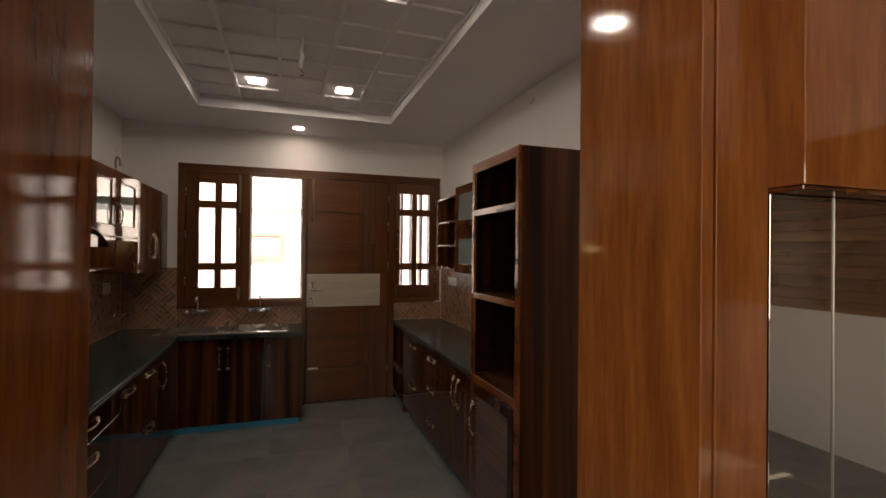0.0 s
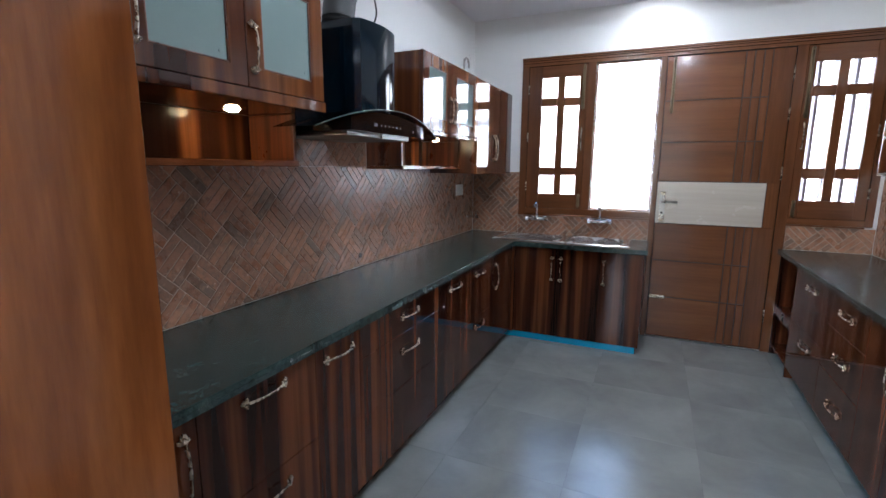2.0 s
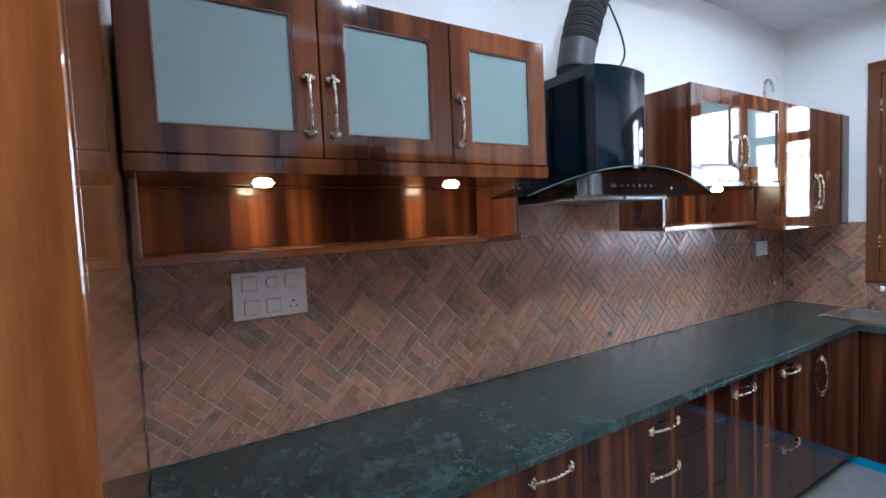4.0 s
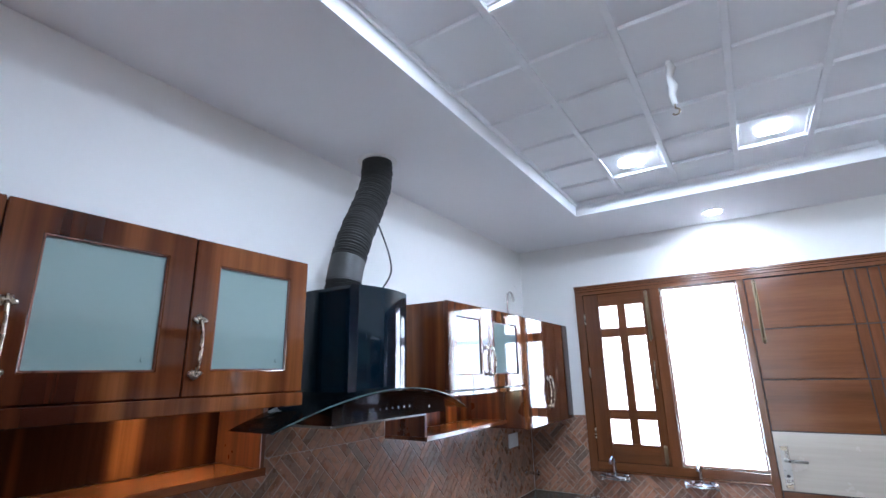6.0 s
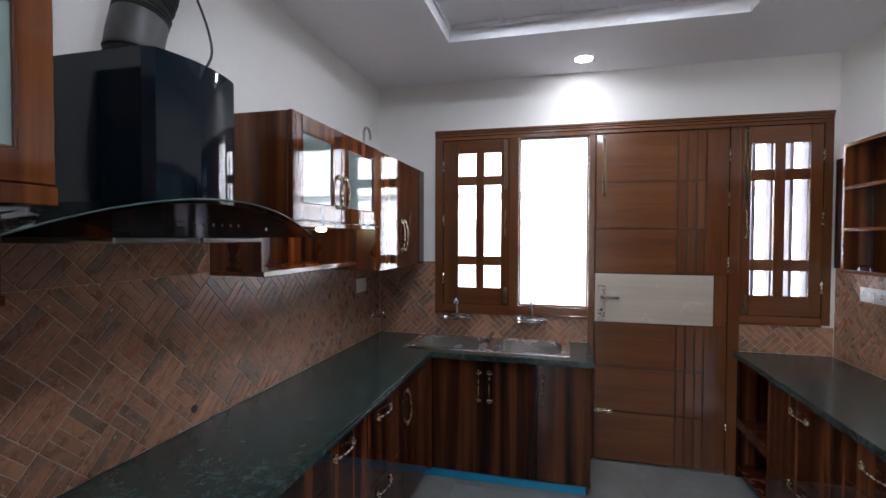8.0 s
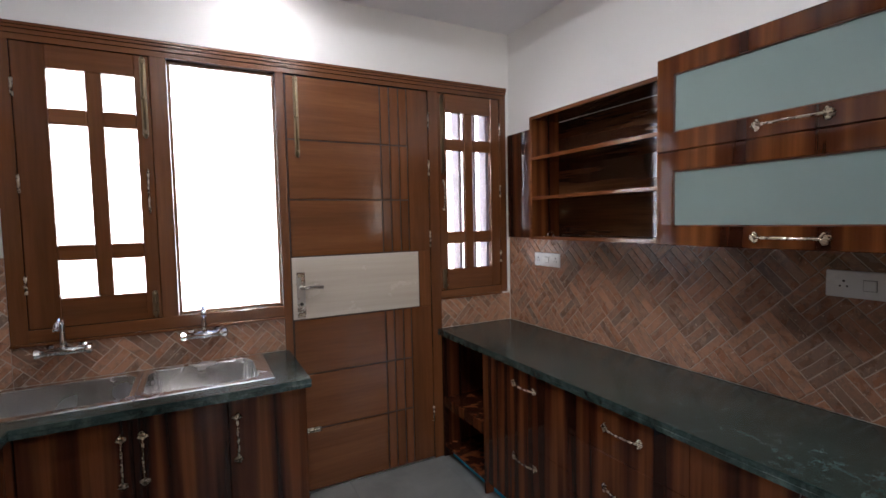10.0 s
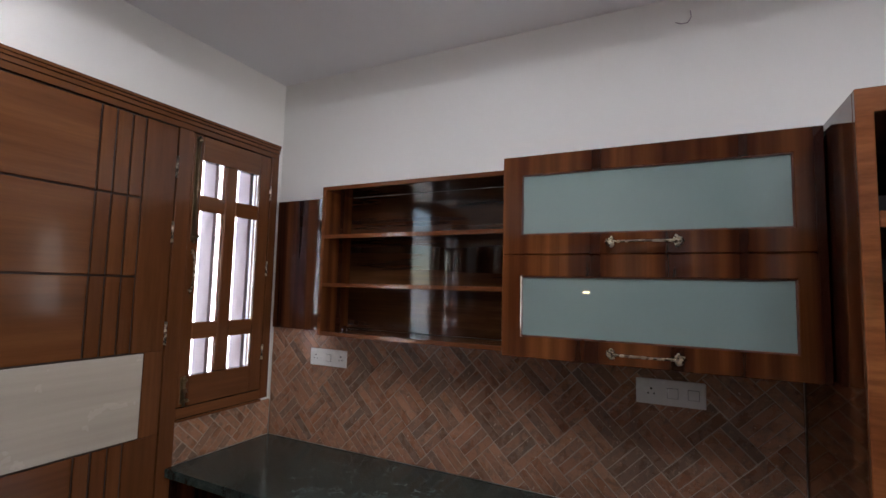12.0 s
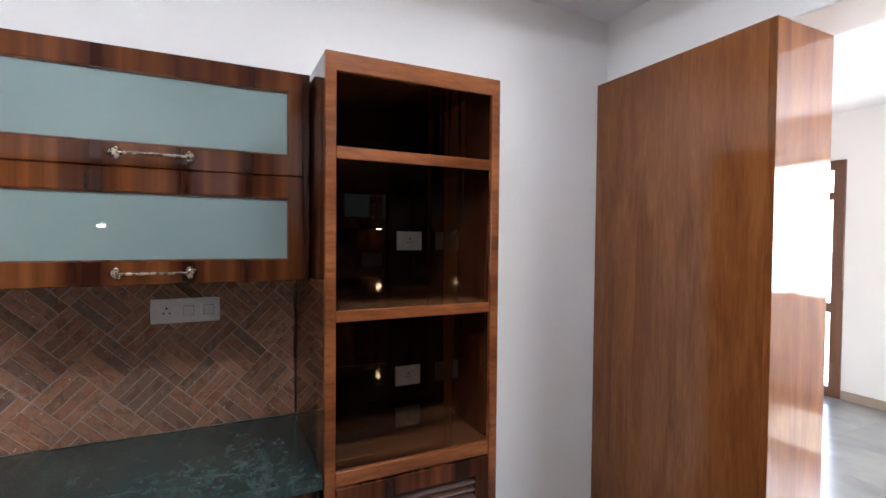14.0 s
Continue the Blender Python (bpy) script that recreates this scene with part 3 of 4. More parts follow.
part("emblem", boxes((0.408, 0.442, DY - 0.0215, DY - 0.0192, 1.262, 1.288), (0.408, 0.442, DY - 0.0215, DY - 0.0192, 1.037, 1.062), bevel=0.001), brass, plate)
tower_bolt(0.435, 1.93, 2.375, DY - 0.009, door)
part("latch_bolt", boxes((0.385, 0.51, DY - 0.017, DY - 0.0093, 0.358, 0.386), (0.38, 0.50, DY - 0.029, DY - 0.0173, 0.366, 0.378)), brass, door, "brass sliding bolt")
for z in (0.3, 1.45, 1.9, 2.2):
    part("hinge", tube([(1.247, DY - 0.008, z - 0.05), (1.247, DY - 0.008, z + 0.05)], 0.007, 8), brass, door)

# ---- counters ----


CT, CU = 0.86, 0.822
TL, TR_, TN = LW + 0.012, RW - 0.012, NW - 0.012
LF, RF, SF, SE = -0.70, 1.285, 5.02, 0.348
HX0, HX1, HY0, HY1 = -0.915, 0.185, 5.135, 5.555


def worktop_mesh(xl, yl, keep, z0, z1):
    bm = bmesh.new()
    vs = {}

    def v(i, j):
        if (i, j) not in vs:
            vs[i, j] = bm.verts.new((xl[i], yl[j], z0))
        return vs[i, j]
    faces = []
    for i in range(len(xl) - 1):
        for j in range(len(yl) - 1):
            if keep((xl[i] + xl[i + 1]) / 2, (yl[j] + yl[j + 1]) / 2):
                faces.append(bm.faces.new((v(i, j), v(i + 1, j), v(i + 1, j + 1), v(i, j + 1))))
    up = bmesh.ops.extrude_face_region(bm, geom=faces)
    bmesh.ops.translate(bm, verts=[g for g in up["geom"] if isinstance(g, bmesh.types.BMVert)], vec=(0, 0, z1 - z0))
    bmesh.ops.recalc_face_normals(bm, faces=bm.faces)
    sharp = [e for e in bm.edges if len(e.link_faces) == 2 and e.calc_face_angle(0) > 0.5]
    bmesh.ops.bevel(bm, geom=sharp, offset=0.003, segments=2, affect='EDGES')
    return bm


def worktop(at, outline, strips, label):
    """A granite slab with a thickening strip glued under its front edge."""
    t = thing("worktop", at, label, "worktop")
    part("slab", outline, granite_green, t)
    for row in strips:
        part("edge_strip", box(*row, CU, CT - 0.0203, bevel=0.001), granite_green, t, "polished granite strip under the front edge")


worktop((-1.0, 3.5, CU), worktop_mesh((TL, HX0, LF, HX1, SE), (JN + 0.002, SF, HY0, HY1, TN),
        lambda x, y: (x < LF or y > SF) and not (HX0 < x < HX1 and HY0 < y < HY1), CT - 0.02, CT),
        ((LF - 0.045, LF - 0.001, JN + 0.002, SF + 0.045), (LF - 0.0005, SE - 0.001, SF + 0.001, SF + 0.045), (SE - 0.045, SE - 0.001, SF + 0.0455, TN)),
        "L-shaped dark green granite worktop with a sink cut-out")
worktop((1.58, 4.4, CU), worktop_mesh((RF, TR_), (3.193, TN), lambda x, y: True, CT - 0.02, CT),
        ((RF + 0.001, RF + 0.045, 3.193, TN),), "straight dark green granite worktop beside the tall unit")


def rounded(x0, x1, y0, y1, r, z, bm, n=6):
    out = []
    for cx, cy, a0 in ((x1 - r, y1 - r, 0), (x0 + r, y1 - r, 90), (x0 + r, y0 + r, 180), (x1 - r, y0 + r, 270)):
        for k in range(n + 1):
            a = radians(a0 + 90 * k / n)
            out.append(bm.verts.new((cx + r * math.cos(a), cy + r * math.sin(a), z)))
    return out


def sink_bowl(x0, x1, y0, y1, ox0, ox1, oy0, oy1):
    bm = bmesh.new()
    loops = [rounded(ox0, ox1, oy0, oy1, 0.004, CT + 0.001, bm), rounded(ox0 + 0.003, ox1 - 0.003, oy0 + 0.003, oy1 - 0.003, 0.004, CT + 0.005, bm),
             rounded(x0 - 0.006, x1 + 0.006, y0 - 0.006, y1 + 0.006, 0.05, CT + 0.005, bm), rounded(x0, x1, y0, y1, 0.05, CT, bm),
             rounded(x0 + 0.008, x1 - 0.008, y0 + 0.008, y1 - 0.008, 0.055, CT - 0.16, bm), rounded(x0 + 0.04, x1 - 0.04, y0 + 0.04, y1 - 0.04, 0.05, CT - 0.19, bm)]
    for a, b in zip(loops, loops[1:]):
        for k in range(len(a)):
            f = bm.faces.new((a[k], a[(k + 1) % len(a)], b[(k + 1) % len(a)], b[k]))
            f.smooth = True
    bm.faces.new(loops[-1])
    bmesh.ops.recalc_face_normals(bm, faces=bm.faces)
    for e in bm.edges:
        if e.calc_face_angle(0) > 0.45:
            e.smooth = False
    return bm


sink = thing("kitchen_sink", (-0.36, 5.34, CT), "double-bowl stainless steel sink set in green granite", "sink")
SINK = (-0.935, 0.205, 5.118, 5.572)
bowl_l = part("bowl", sink_bowl(-0.885, -0.365, 5.165, 5.525, SINK[0], -0.341, SINK[2], SINK[3]), steel, sink)
bowl_r = part("bowl", sink_bowl(-0.315, 0.145, 5.165, 5.525, -0.3405, SINK[1], SINK[2], SINK[3]), steel, sink)
for b, x in ((bowl_l, -0.62), (bowl_r, -0.085)):
    part("drain", disc_stack((x, 5.345, CT - 0.189), (0, 0, 1), [(0, 0.045), (0.003, 0.045), (0.004, 0.036), (0.002, 0.03)], 20), chrome, b, "round chrome drain")
part("maker_plate", box(-0.11, -0.07, 5.5155, 5.5175, CT - 0.055, CT - 0.035, bevel=0.0005), nickel, bowl_r)


def wall_mixer(x, label):
    """A wall mixer: two handwheels on a bar, a swan spout bent down."""
    y = TN
    t = thing("kitchen_tap", (x, y, 1.0), label, "tap", "taps over the sink")
    body = part("body", tube([(x - 0.075, y - 0.055, 1.012), (x - 0.03, y - 0.055, 1.012), (x, y - 0.055, 1.014), (x + 0.03, y - 0.055, 1.012), (x + 0.075, y - 0.055, 1.012)], [0.018, 0.017, 0.024, 0.017, 0.018], 14), chrome, t)
    for s in (-1, 1):
        part("wall_flange", disc_stack((x + s * 0.062, y - 0.0005, 1.012), (0, -1, 0), [(0, 0.026), (0.006, 0.024), (0.012, 0.012), (0.05, 0.011)], 18), chrome, t)
        bm = disc_stack((x + s * 0.075, y - 0.055, 1.012), (s, 0, 0), [(0, 0.015), (0.006, 0.021), (0.026, 0.025), (0.031, 0.020), (0.033, 0.008)], 16)
        part("handwheel", bm, chrome, t, "round chrome handwheel")
    pts = [(x, y - 0.055, 1.022)] + [(x, y - 0.055 - 0.01 * 0, z) for z in (1.06, 1.10, 1.135)]
    pts += [(x, y - 0.06, 1.15), (x, y - 0.078, 1.162), (x, y - 0.12, 1.16), (x, y - 0.155, 1.145), (x, y - 0.165, 1.125)]
    part("spout", tube(pts, [0.014, 0.012, 0.011, 0.011, 0.011, 0.011, 0.011, 0.011, 0.012], 12), chrome, t, "chrome swan-neck spout")
    part("collar", disc_stack((x, y - 0.055, 1.03), (0, 0, 1), [(0, 0.015), (0.012, 0.015), (0.016, 0.011)], 16), chrome, t)
    return t


wall_mixer(-0.635, "chrome wall mixer tap below the casement window")
wall_mixer(-0.070, "chrome wall mixer tap below the fixed window")

valve = thing("angle_valve", (TL, 5.44, 1.0), "chrome angle valve on the brick-tiled wall", "valve")
part("flange", disc_stack((TL - 0.0005, 5.44, 1.01), (1, 0, 0), [(0, 0.026), (0.005, 0.024), (0.009, 0.012), (0.06, 0.012)], 18), chrome, valve)
part("body", tube([(TL + 0.06, 5.44, 1.01), (TL + 0.09, 5.44, 1.01), (TL + 0.09, 5.44, 1.045)], [0.013, 0.013, 0.010], 12), chrome, valve)
part("knob", disc_stack((TL + 0.092, 5.44, 1.01), (1, 0, 0), [(0, 0.012), (0.006, 0.018), (0.022, 0.016)], 14), chrome, valve)

# ---- base cabinets ----
KICK = 0.075


def base_unit(face, a0, a1, d_back, d_front, fronts, label, group, top=0.821, kick=KICK, recess=0.055):
    """A floor unit: carcass, plinth and its doors or drawers. fronts: (a0, a1, z0, z1, handle a, handle z, upright)."""
    s = 1 if d_front > d_back else -1
    u = thing("base_cabinet", fpt(face, (a0 + a1) / 2, 0, (d_back + d_front) / 2), label, "cabinet", group)
    if face == "y":
        part("end_panel", box(a1 - 0.016, a1, d_front + 0.001, d_back, kick, 0.820) if a1 > 0.1 else box(a0 + 0.001, a0 + 0.004, d_front + 0.021, d_back - 0.4, 0.66, 0.8), zebra_base, u)
        a1 -= 0.017 if a1 > 0.1 else 0.0
    part("carcass", fbox(face, a0 + 0.001, a1 - 0.001, kick, top, d_back, d_front - s * 0.020), zebra_base, u)
    part("plinth", fbox(face, a0 + 0.001, a1 - 0.001, 0.0, kick - 0.001, d_back, d_front - s * recess), zebra_base, u, "recessed plinth")
    for f0, f1, z0, z1, ha, hz, up in fronts:
        kind = "door" if up else "drawer"
        d = part(kind, fbox(face, f0 + 0.0009, f1 - 0.0009, z0 + 0.0012, z1 - 0.0012, d_front - s * 0.0195, d_front, 0.0015), zebra_base, u)
        if ha is not None:
            part("handle", pull_handle(face, ha, hz, d_front, s, 0.185 if not up else 0.21, up), brass, d, "antique brass arched pull")
    return u


LD, ZB, ZT = -0.72, 0.08, 0.815
LG, LL = "left run base cabinets", "striped walnut base cabinet under the long worktop"
base_unit("x", 1.525, 1.95, TL, LD, [(1.525, 1.95, ZB, ZT, 1.905, 0.675, True)], "striped walnut base cabinet with a single door", LG)
base_unit("x", 1.95, 2.44, TL, LD, [(1.95, 2.44, 0.48, ZT, 2.195, 0.772, False), (1.95, 2.44, ZB, 0.48, 2.195, 0.41, False)], "striped walnut base cabinet with two deep drawers", LG)
base_unit("x", 2.44, 2.72, TL, LD, [(2.44, 2.72, ZB, ZT, 2.58, 0.760, False)], "narrow striped walnut pull-out base cabinet", LG)
base_unit("x", 2.72, 3.61, TL, LD, [(2.72, 3.61, 0.672, ZT, 3.165, 0.755, False), (2.72, 3.61, 0.40, 0.672, 3.165, 0.580, False), (2.72, 3.61, ZB, 0.40, None, 0, False)], "wide striped walnut base cabinet with drawers", LG)
base_unit("x", 3.61, 3.91, TL, LD, [(3.61, 3.91, ZB, ZT, 3.76, 0.752, False)], "narrow striped walnut pull-out base cabinet", LG)
base_unit("x", 3.91, 4.51, TL, LD, [(3.91, 4.51, 0.44, ZT, 4.21, 0.750, False), (3.91, 4.51, ZB, 0.44, 4.21, 0.370, False)], "striped walnut base cabinet with two deep drawers", LG)
corner = base_unit("x", 4.51, 5.038, TL, LD, [(4.51, 5.038, ZB, ZT, 4.575, 0.645, True)], "striped walnut corner base cabinet with a single door", LG)

part("filler", box(-0.76, -0.7015, 5.0385, 5.10, 0.0545, 0.820), zebra_base, corner)
SG = "sink run base cabinets"
SD = 5.06
base_unit("y", -0.70, 0.0, NW - 0.02, SD, [(-0.70, -0.345, 0.056, ZT, -0.382, 0.645, True), (-0.345, 0.0, 0.056, ZT, -0.310, 0.645, True)], "striped walnut sink cabinet with paired doors", SG, 0.655, 0.054, 0.012)
base_unit("y", 0.0, 0.328, NW - 0.02, SD, [(0.0, 0.328, 0.056, ZT, 0.034, 0.645, True)], "striped walnut end cabinet beside the door", SG, 0.655, 0.054, 0.012)
solid("plinth_film", boxes((-0.80, 0.305, SD + 0.004, SD + 0.0115, 0.004, 0.053), (-0.797, 0.303, SD + 0.006, SD + 0.0115, 0.0005, 0.0038), bevel=0.001), blue_film, "plinth strip still wrapped in bright blue film", "plinth strip")
solid("plinth_film", box(RF + 0.078, RF + 0.083, 3.25, 5.55, 0.003, 0.072, bevel=0.001), blue_film, "plinth strip wrapped in blue film under the side run", "plinth strip")

RD = 1.31
RG = "right run base cabinets"
base_unit("x", 3.195, 3.84, TR_, RD, [(3.195, 3.52, ZB, ZT, 3.475, 0.645, True), (3.52, 3.84, ZB, ZT, 3.565, 0.645, True)], "striped walnut base cabinet with paired doors", RG)
base_unit("x", 3.84, 4.41, TR_, RD, [(3.84, 4.41, 0.625, ZT, 4.115, 0.733, False), (3.84, 4.41, 0.37, 0.625, 4.115, 0.490, False), (3.84, 4.41, ZB, 0.37, 4.115, 0.225, False)], "striped walnut base cabinet with three drawers", RG)
base_unit("x", 4.41, 5.07, TR_, RD, [(4.41, 5.07, 0.45, ZT, 4.715, 0.735, False), (4.41, 5.07, ZB, 0.45, 4.715, 0.355, False)], "striped walnut base cabinet with two deep drawers", RG)
ou = thing("base_cabinet", (1.6, 5.33, 0), "open walnut base cabinet with one shelf", "cabinet", RG)
part("side_panel", box(RD, TR_, 5.072, 5.090, 0.0, CU - 0.001), zebra_base, ou)
part("side_panel", box(RD, TR_, 5.570, TN - 0.0005, 0.0, CU - 0.001), zebra_base, ou)
part("back_panel", box(TR_ - 0.012, TR_, 5.0905, 5.5695, KICK, CU - 0.001), zebra_base, ou)
part("bottom_panel", box(RD, TR_ - 0.0125, 5.0905, 5.5695, KICK, KICK + 0.018), zebra_base, ou)
part("shelf", box(RD + 0.01, TR_ - 0.0125, 5.0905, 5.5695, 0.385, 0.403), zebra_base, ou)
part("lip", box(RD, RD + 0.018, 5.0905, 5.5695, 0.345, 0.410), zebra_base, ou)
part("plinth", box(RD + 0.055, RD + 0.07, 5.0905, 5.5695, 0.0, KICK - 0.001), zebra_base, ou)

# ---- upper cabinets, left ----


def glass_door(parent, face, a0, a1, z0, z1, d, s, wa, wz, handle):
    """A framed door with a frosted pane, thin bead and handle."""
    dr = part("door", fring(face, a0 + 0.0015, a1 - 0.0015, z0 + 0.0015, z1 - 0.0015, d - s * 0.020, d, wa, wz, 0.002), zebra, parent)
    i0, i1, j0, j1 = a0 + wa, a1 - wa, z0 + wz, z1 - wz
    part("pane", fbox(face, i0, i1, j0, j1, d - s * 0.012, d - s * 0.008, 0), frosted, dr, "frosted greenish glass pane")
    part("bead", fring(face, i0, i1, j0, j1, d - s * 0.0078, d - s * 0.002, 0.006), zebra_satin, dr)
    for ca, cz in ((i1 - 0.03, j0 + 0.03),):
        part("stud", disc_stack(fpt(face, ca, cz, d - s * 0.008), fpt(face, 0, 0, s), [(0, 0.006), (0.002, 0.006)], 12), frosted, dr)
    if handle:
        ha, hz, up = handle
        part("handle", pull_handle(face, ha, hz, d, s, 0.16 if up else 0.215, up), brass, dr, "antique brass leaf-ended pull")
    return dr


UX, NX = -0.90, -1.045


def niche(u, y0, y1, z0, z1, lights, back=zebra_niche):
    """Open shelf below an upper cabinet, with round downlights in its top."""
    part("shelf_back", box(TL, TL + 0.012, y0 + 0.019, y1 - 0.019, z0 + 0.019, z1 - 0.012), back, u)
    part("shelf_floor", box(TL, NX - 0.0005, y0, y1, z0, z0 + 0.018), edge_wood, u)
    part("shelf_edge", box(NX, NX + 0.010, y0, y1, z0 - 0.002, z0 + 0.022), edge_wood, u)
    part("shelf_side", box(TL, NX - 0.002, y0, y0 + 0.018, z0 + 0.0185, z1 - 0.0115), zebra_satin, u)
    part("shelf_side", box(TL, NX, y1 - 0.018, y1, z0 + 0.0185, z1 - 0.0115), zebra_satin, u)
    for x, y in lights:
        d = part("downlight", disc_stack((x, y, z1 - 0.011), (0, 0, -1), [(0, 0.034), (0.002, 0.034), (0.003, 0.028)], 24), white_plastic, u, "round warm downlight")
        part("diffuser", disc_stack((x, y, z1 - 0.0142), (0, 0, -1), [(0, 0.027), (0.005, 0.025), (0.0085, 0.016), (0.0095, 0.004)], 24), led_warm, d)


UG = "left wall cabinets"
lc = thing("wall_cabinet", (-1.1, 2.15, 1.47), "walnut wall cabinet with three frosted doors and lit niche", "wall cabinet", UG)
L0, L1 = 1.53, 2.776
part("carcass", box(TL, UX - 0.0205, L0, L1, 1.735, 2.158), zebra, lc)
part("light_rail", box(TL, UX + 0.006, L0, L1, 1.694, 1.7345), zebra, lc)
glass_door(lc, "x", L0, 1.972, 1.736, 2.162, UX, 1, 0.066, 0.064, (1.938, 1.872, True))
glass_door(lc, "x", 1.972, 2.381, 1.736, 2.162, UX, 1, 0.070, 0.064, (2.003, 1.872, True))
glass_door(lc, "x", 2.381, L1, 1.736, 2.162, UX, 1, 0.072, 0.066, (2.408, 1.866, True))
niche(lc, L0, L1 - 0.012, 1.478, 1.705, [(-1.14, 1.862), (-1.14, 2.523)])

c2 = thing("wall_cabinet", (-1.1, 4.13, 1.47), "walnut wall cabinet with two frosted doors and niche", "wall cabinet", UG)
part("carcass", box(TL, UX - 0.0205, 3.675, 4.588, 1.695, 2.138), zebra, c2)
glass_door(c2, "x", 3.675, 4.108, 1.700, 2.142, UX, 1, 0.085, 0.072, (4.075, 1.845, True))
glass_door(c2, "x", 4.108, 4.588, 1.700, 2.142, UX, 1, 0.078, 0.072, (4.142, 1.845, True))
part("light_rail", box(TL, UX + 0.004, 3.675, 4.588, 1.672, 1.6945), zebra, c2)
niche(c2, 3.68, 4.586, 1.466, 1.683, [(-1.10, 4.27)])

c3 = thing("wall_cabinet", (-1.1, 5.05, 1.43), "tall walnut wall cabinet with plain paired doors", "wall cabinet", UG)
part("carcass", box(TL, UX - 0.0205, 4.590, 5.51, 1.433, 2.133), zebra_satin, c3)
for a0, a1, ha in ((4.590, 5.015, 4.985), (5.015, 5.51, 5.045)):
    d = part("door", box(UX - 0.020, UX, a0 + 0.0015, a1 - 0.0015, 1.430, 2.136), zebra, c3)
    part("handle", pull_handle("x", ha, 1.64, UX, 1, 0.21, True), brass, d, "antique brass arched pull")

# spare gooseneck on the cabinet top
goose = thing("spare_tap", (-1.17, 5.0, 2.133), "grey gooseneck tap standing on the cabinet top", "tap")
part("base", disc_stack((-1.17, 4.98, 2.1385), (0, 0, 1), [(0, 0.035), (0.012, 0.033), (0.03, 0.016), (0.05, 0.012)], 18), nickel, goose)
gp = [(-1.17, 4.98, 2.17), (-1.17, 4.98, 2.30)] + [(-1.17, 5.035 - 0.055 * math.cos(a), 2.33 + 0.055 * math.sin(a)) for a in (radians(15 * k) for k in range(0, 14))]
part("neck", tube(gp, 0.009, 10), nickel, goose)
part("valve_body", tube([(-1.17, 4.95, 2.165), (-1.17, 5.09, 2.165)], 0.013, 10), nickel, goose)

# ---- extractor hood ----
hood = thing("cooker_hood", (-1.05, 3.147, 1.6), "dark teal cooker hood with a curved black glass canopy", "cooker hood")


def hood_body():
    bm = bmesh.new()
    rings = []
    for z, y0, y1, xf in ((1.715, 2.984, 3.310, -0.868), (2.118, 2.984, 3.310, -0.868)):
        c = 0.03
        bow = [(xf + 0.026 * (1 - (2 * k / 10 - 1) ** 2), y0 + c * 0.5 + (y1 - y0 - c) * k / 10) for k in range(11)]
        pts = [(TL, y0), (xf - c, y0)] + bow + [(xf - c, y1), (TL, y1)]
        rings.append([bm.verts.new((x, y, z)) for x, y in pts])
    n = len(rings[0])
    for a, b in zip(rings, rings[1:]):
        for k in range(n):
            bm.faces.new((a[k], a[(k + 1) % n], b[(k + 1) % n], b[k])).smooth = 2 <= k <= 11
    bm.faces.new(rings[-1])
    bm.faces.new(list(reversed(rings[0])))
    bmesh.ops.recalc_face_normals(bm, faces=bm.faces)
    bmesh.ops.bevel(bm, geom=[e for e in bm.edges if e.calc_face_angle(0) > 0.9], offset=0.003, segments=2, affect='EDGES')
    for e in bm.edges:
        e.smooth = e.calc_face_angle(0) < 0.3
    return bm


part("chimney_body", hood_body(), hood_glass, hood, "dark teal glossy chimney body")


def canopy():
    """Arched glass sheet, higher in the middle, its front edge bowed."""
    bm = bmesh.new()
    rows = []
    for i in range(25):
        s = -1 + 2 * i / 24
        y = 3.147 + s * 0.545
        z = 1.733 - 0.105 * s * s
        xf = -0.765 - 0.05 * s * s
        xb = TL if abs(s) < 0.64 else -1.02
        rows.append([bm.verts.new((x, y, z)) for x in (xb, (xb + xf) / 2, xf)])
    for a, b in zip(rows, rows[1:]):
        for k in range(2):
            f = bm.faces.new((a[k], b[k], b[k + 1], a[k + 1]))
            f.smooth = True
    bmesh.ops.solidify(bm, geom=list(bm.faces), thickness=0.006)
    bmesh.ops.recalc_face_normals(bm, faces=bm.faces)
    return bm


part("glass_canopy", canopy(), black_glass, hood, "curved dark tempered glass canopy")
part("canopy_edge", tube([(-0.764 - 0.05 * s * s, 3.147 + s * 0.545, 1.7325 - 0.105 * s * s) for s in (-1 + i / 12 for i in range(25))], 0.0026, 6), hood_edge, hood, "polished green glass edge")


def control_front():
    bm = bmesh.new()
    top, low = [], []
    for i in range(17):
        s = -1 + 2 * i / 16
        y = 3.147 + s * 0.33
        top.append((y, 1.722 - 0.105 * (s * 0.33 / 0.545) ** 2))
        low.append((y, 1.628))
    f, b = [], []
    for (y, z), (y2, z2) in zip(top, low):
        f.append((bm.verts.new((-0.80, y, z)), bm.verts.new((-0.80, y2, z2))))
        b.append((bm.verts.new((TL, y, z)), bm.verts.new((TL, y2, z2))))
    for i in range(16):
        bm.faces.new((f[i][0], f[i + 1][0], f[i + 1][1], f[i][1]))
        bm.faces.new((b[i][1], b[i + 1][1], b[i + 1][0], b[i][0]))
        bm.faces.new((b[i][0], b[i + 1][0], f[i + 1][0], f[i][0]))
        bm.faces.new((f[i][1], f[i + 1][1], b[i + 1][1], b[i][1]))
    for e in (0, 16):
        bm.faces.new((f[e][0], f[e][1], b[e][1], b[e][0]))
    bmesh.ops.recalc_face_normals(bm, faces=bm.faces)
    return bm


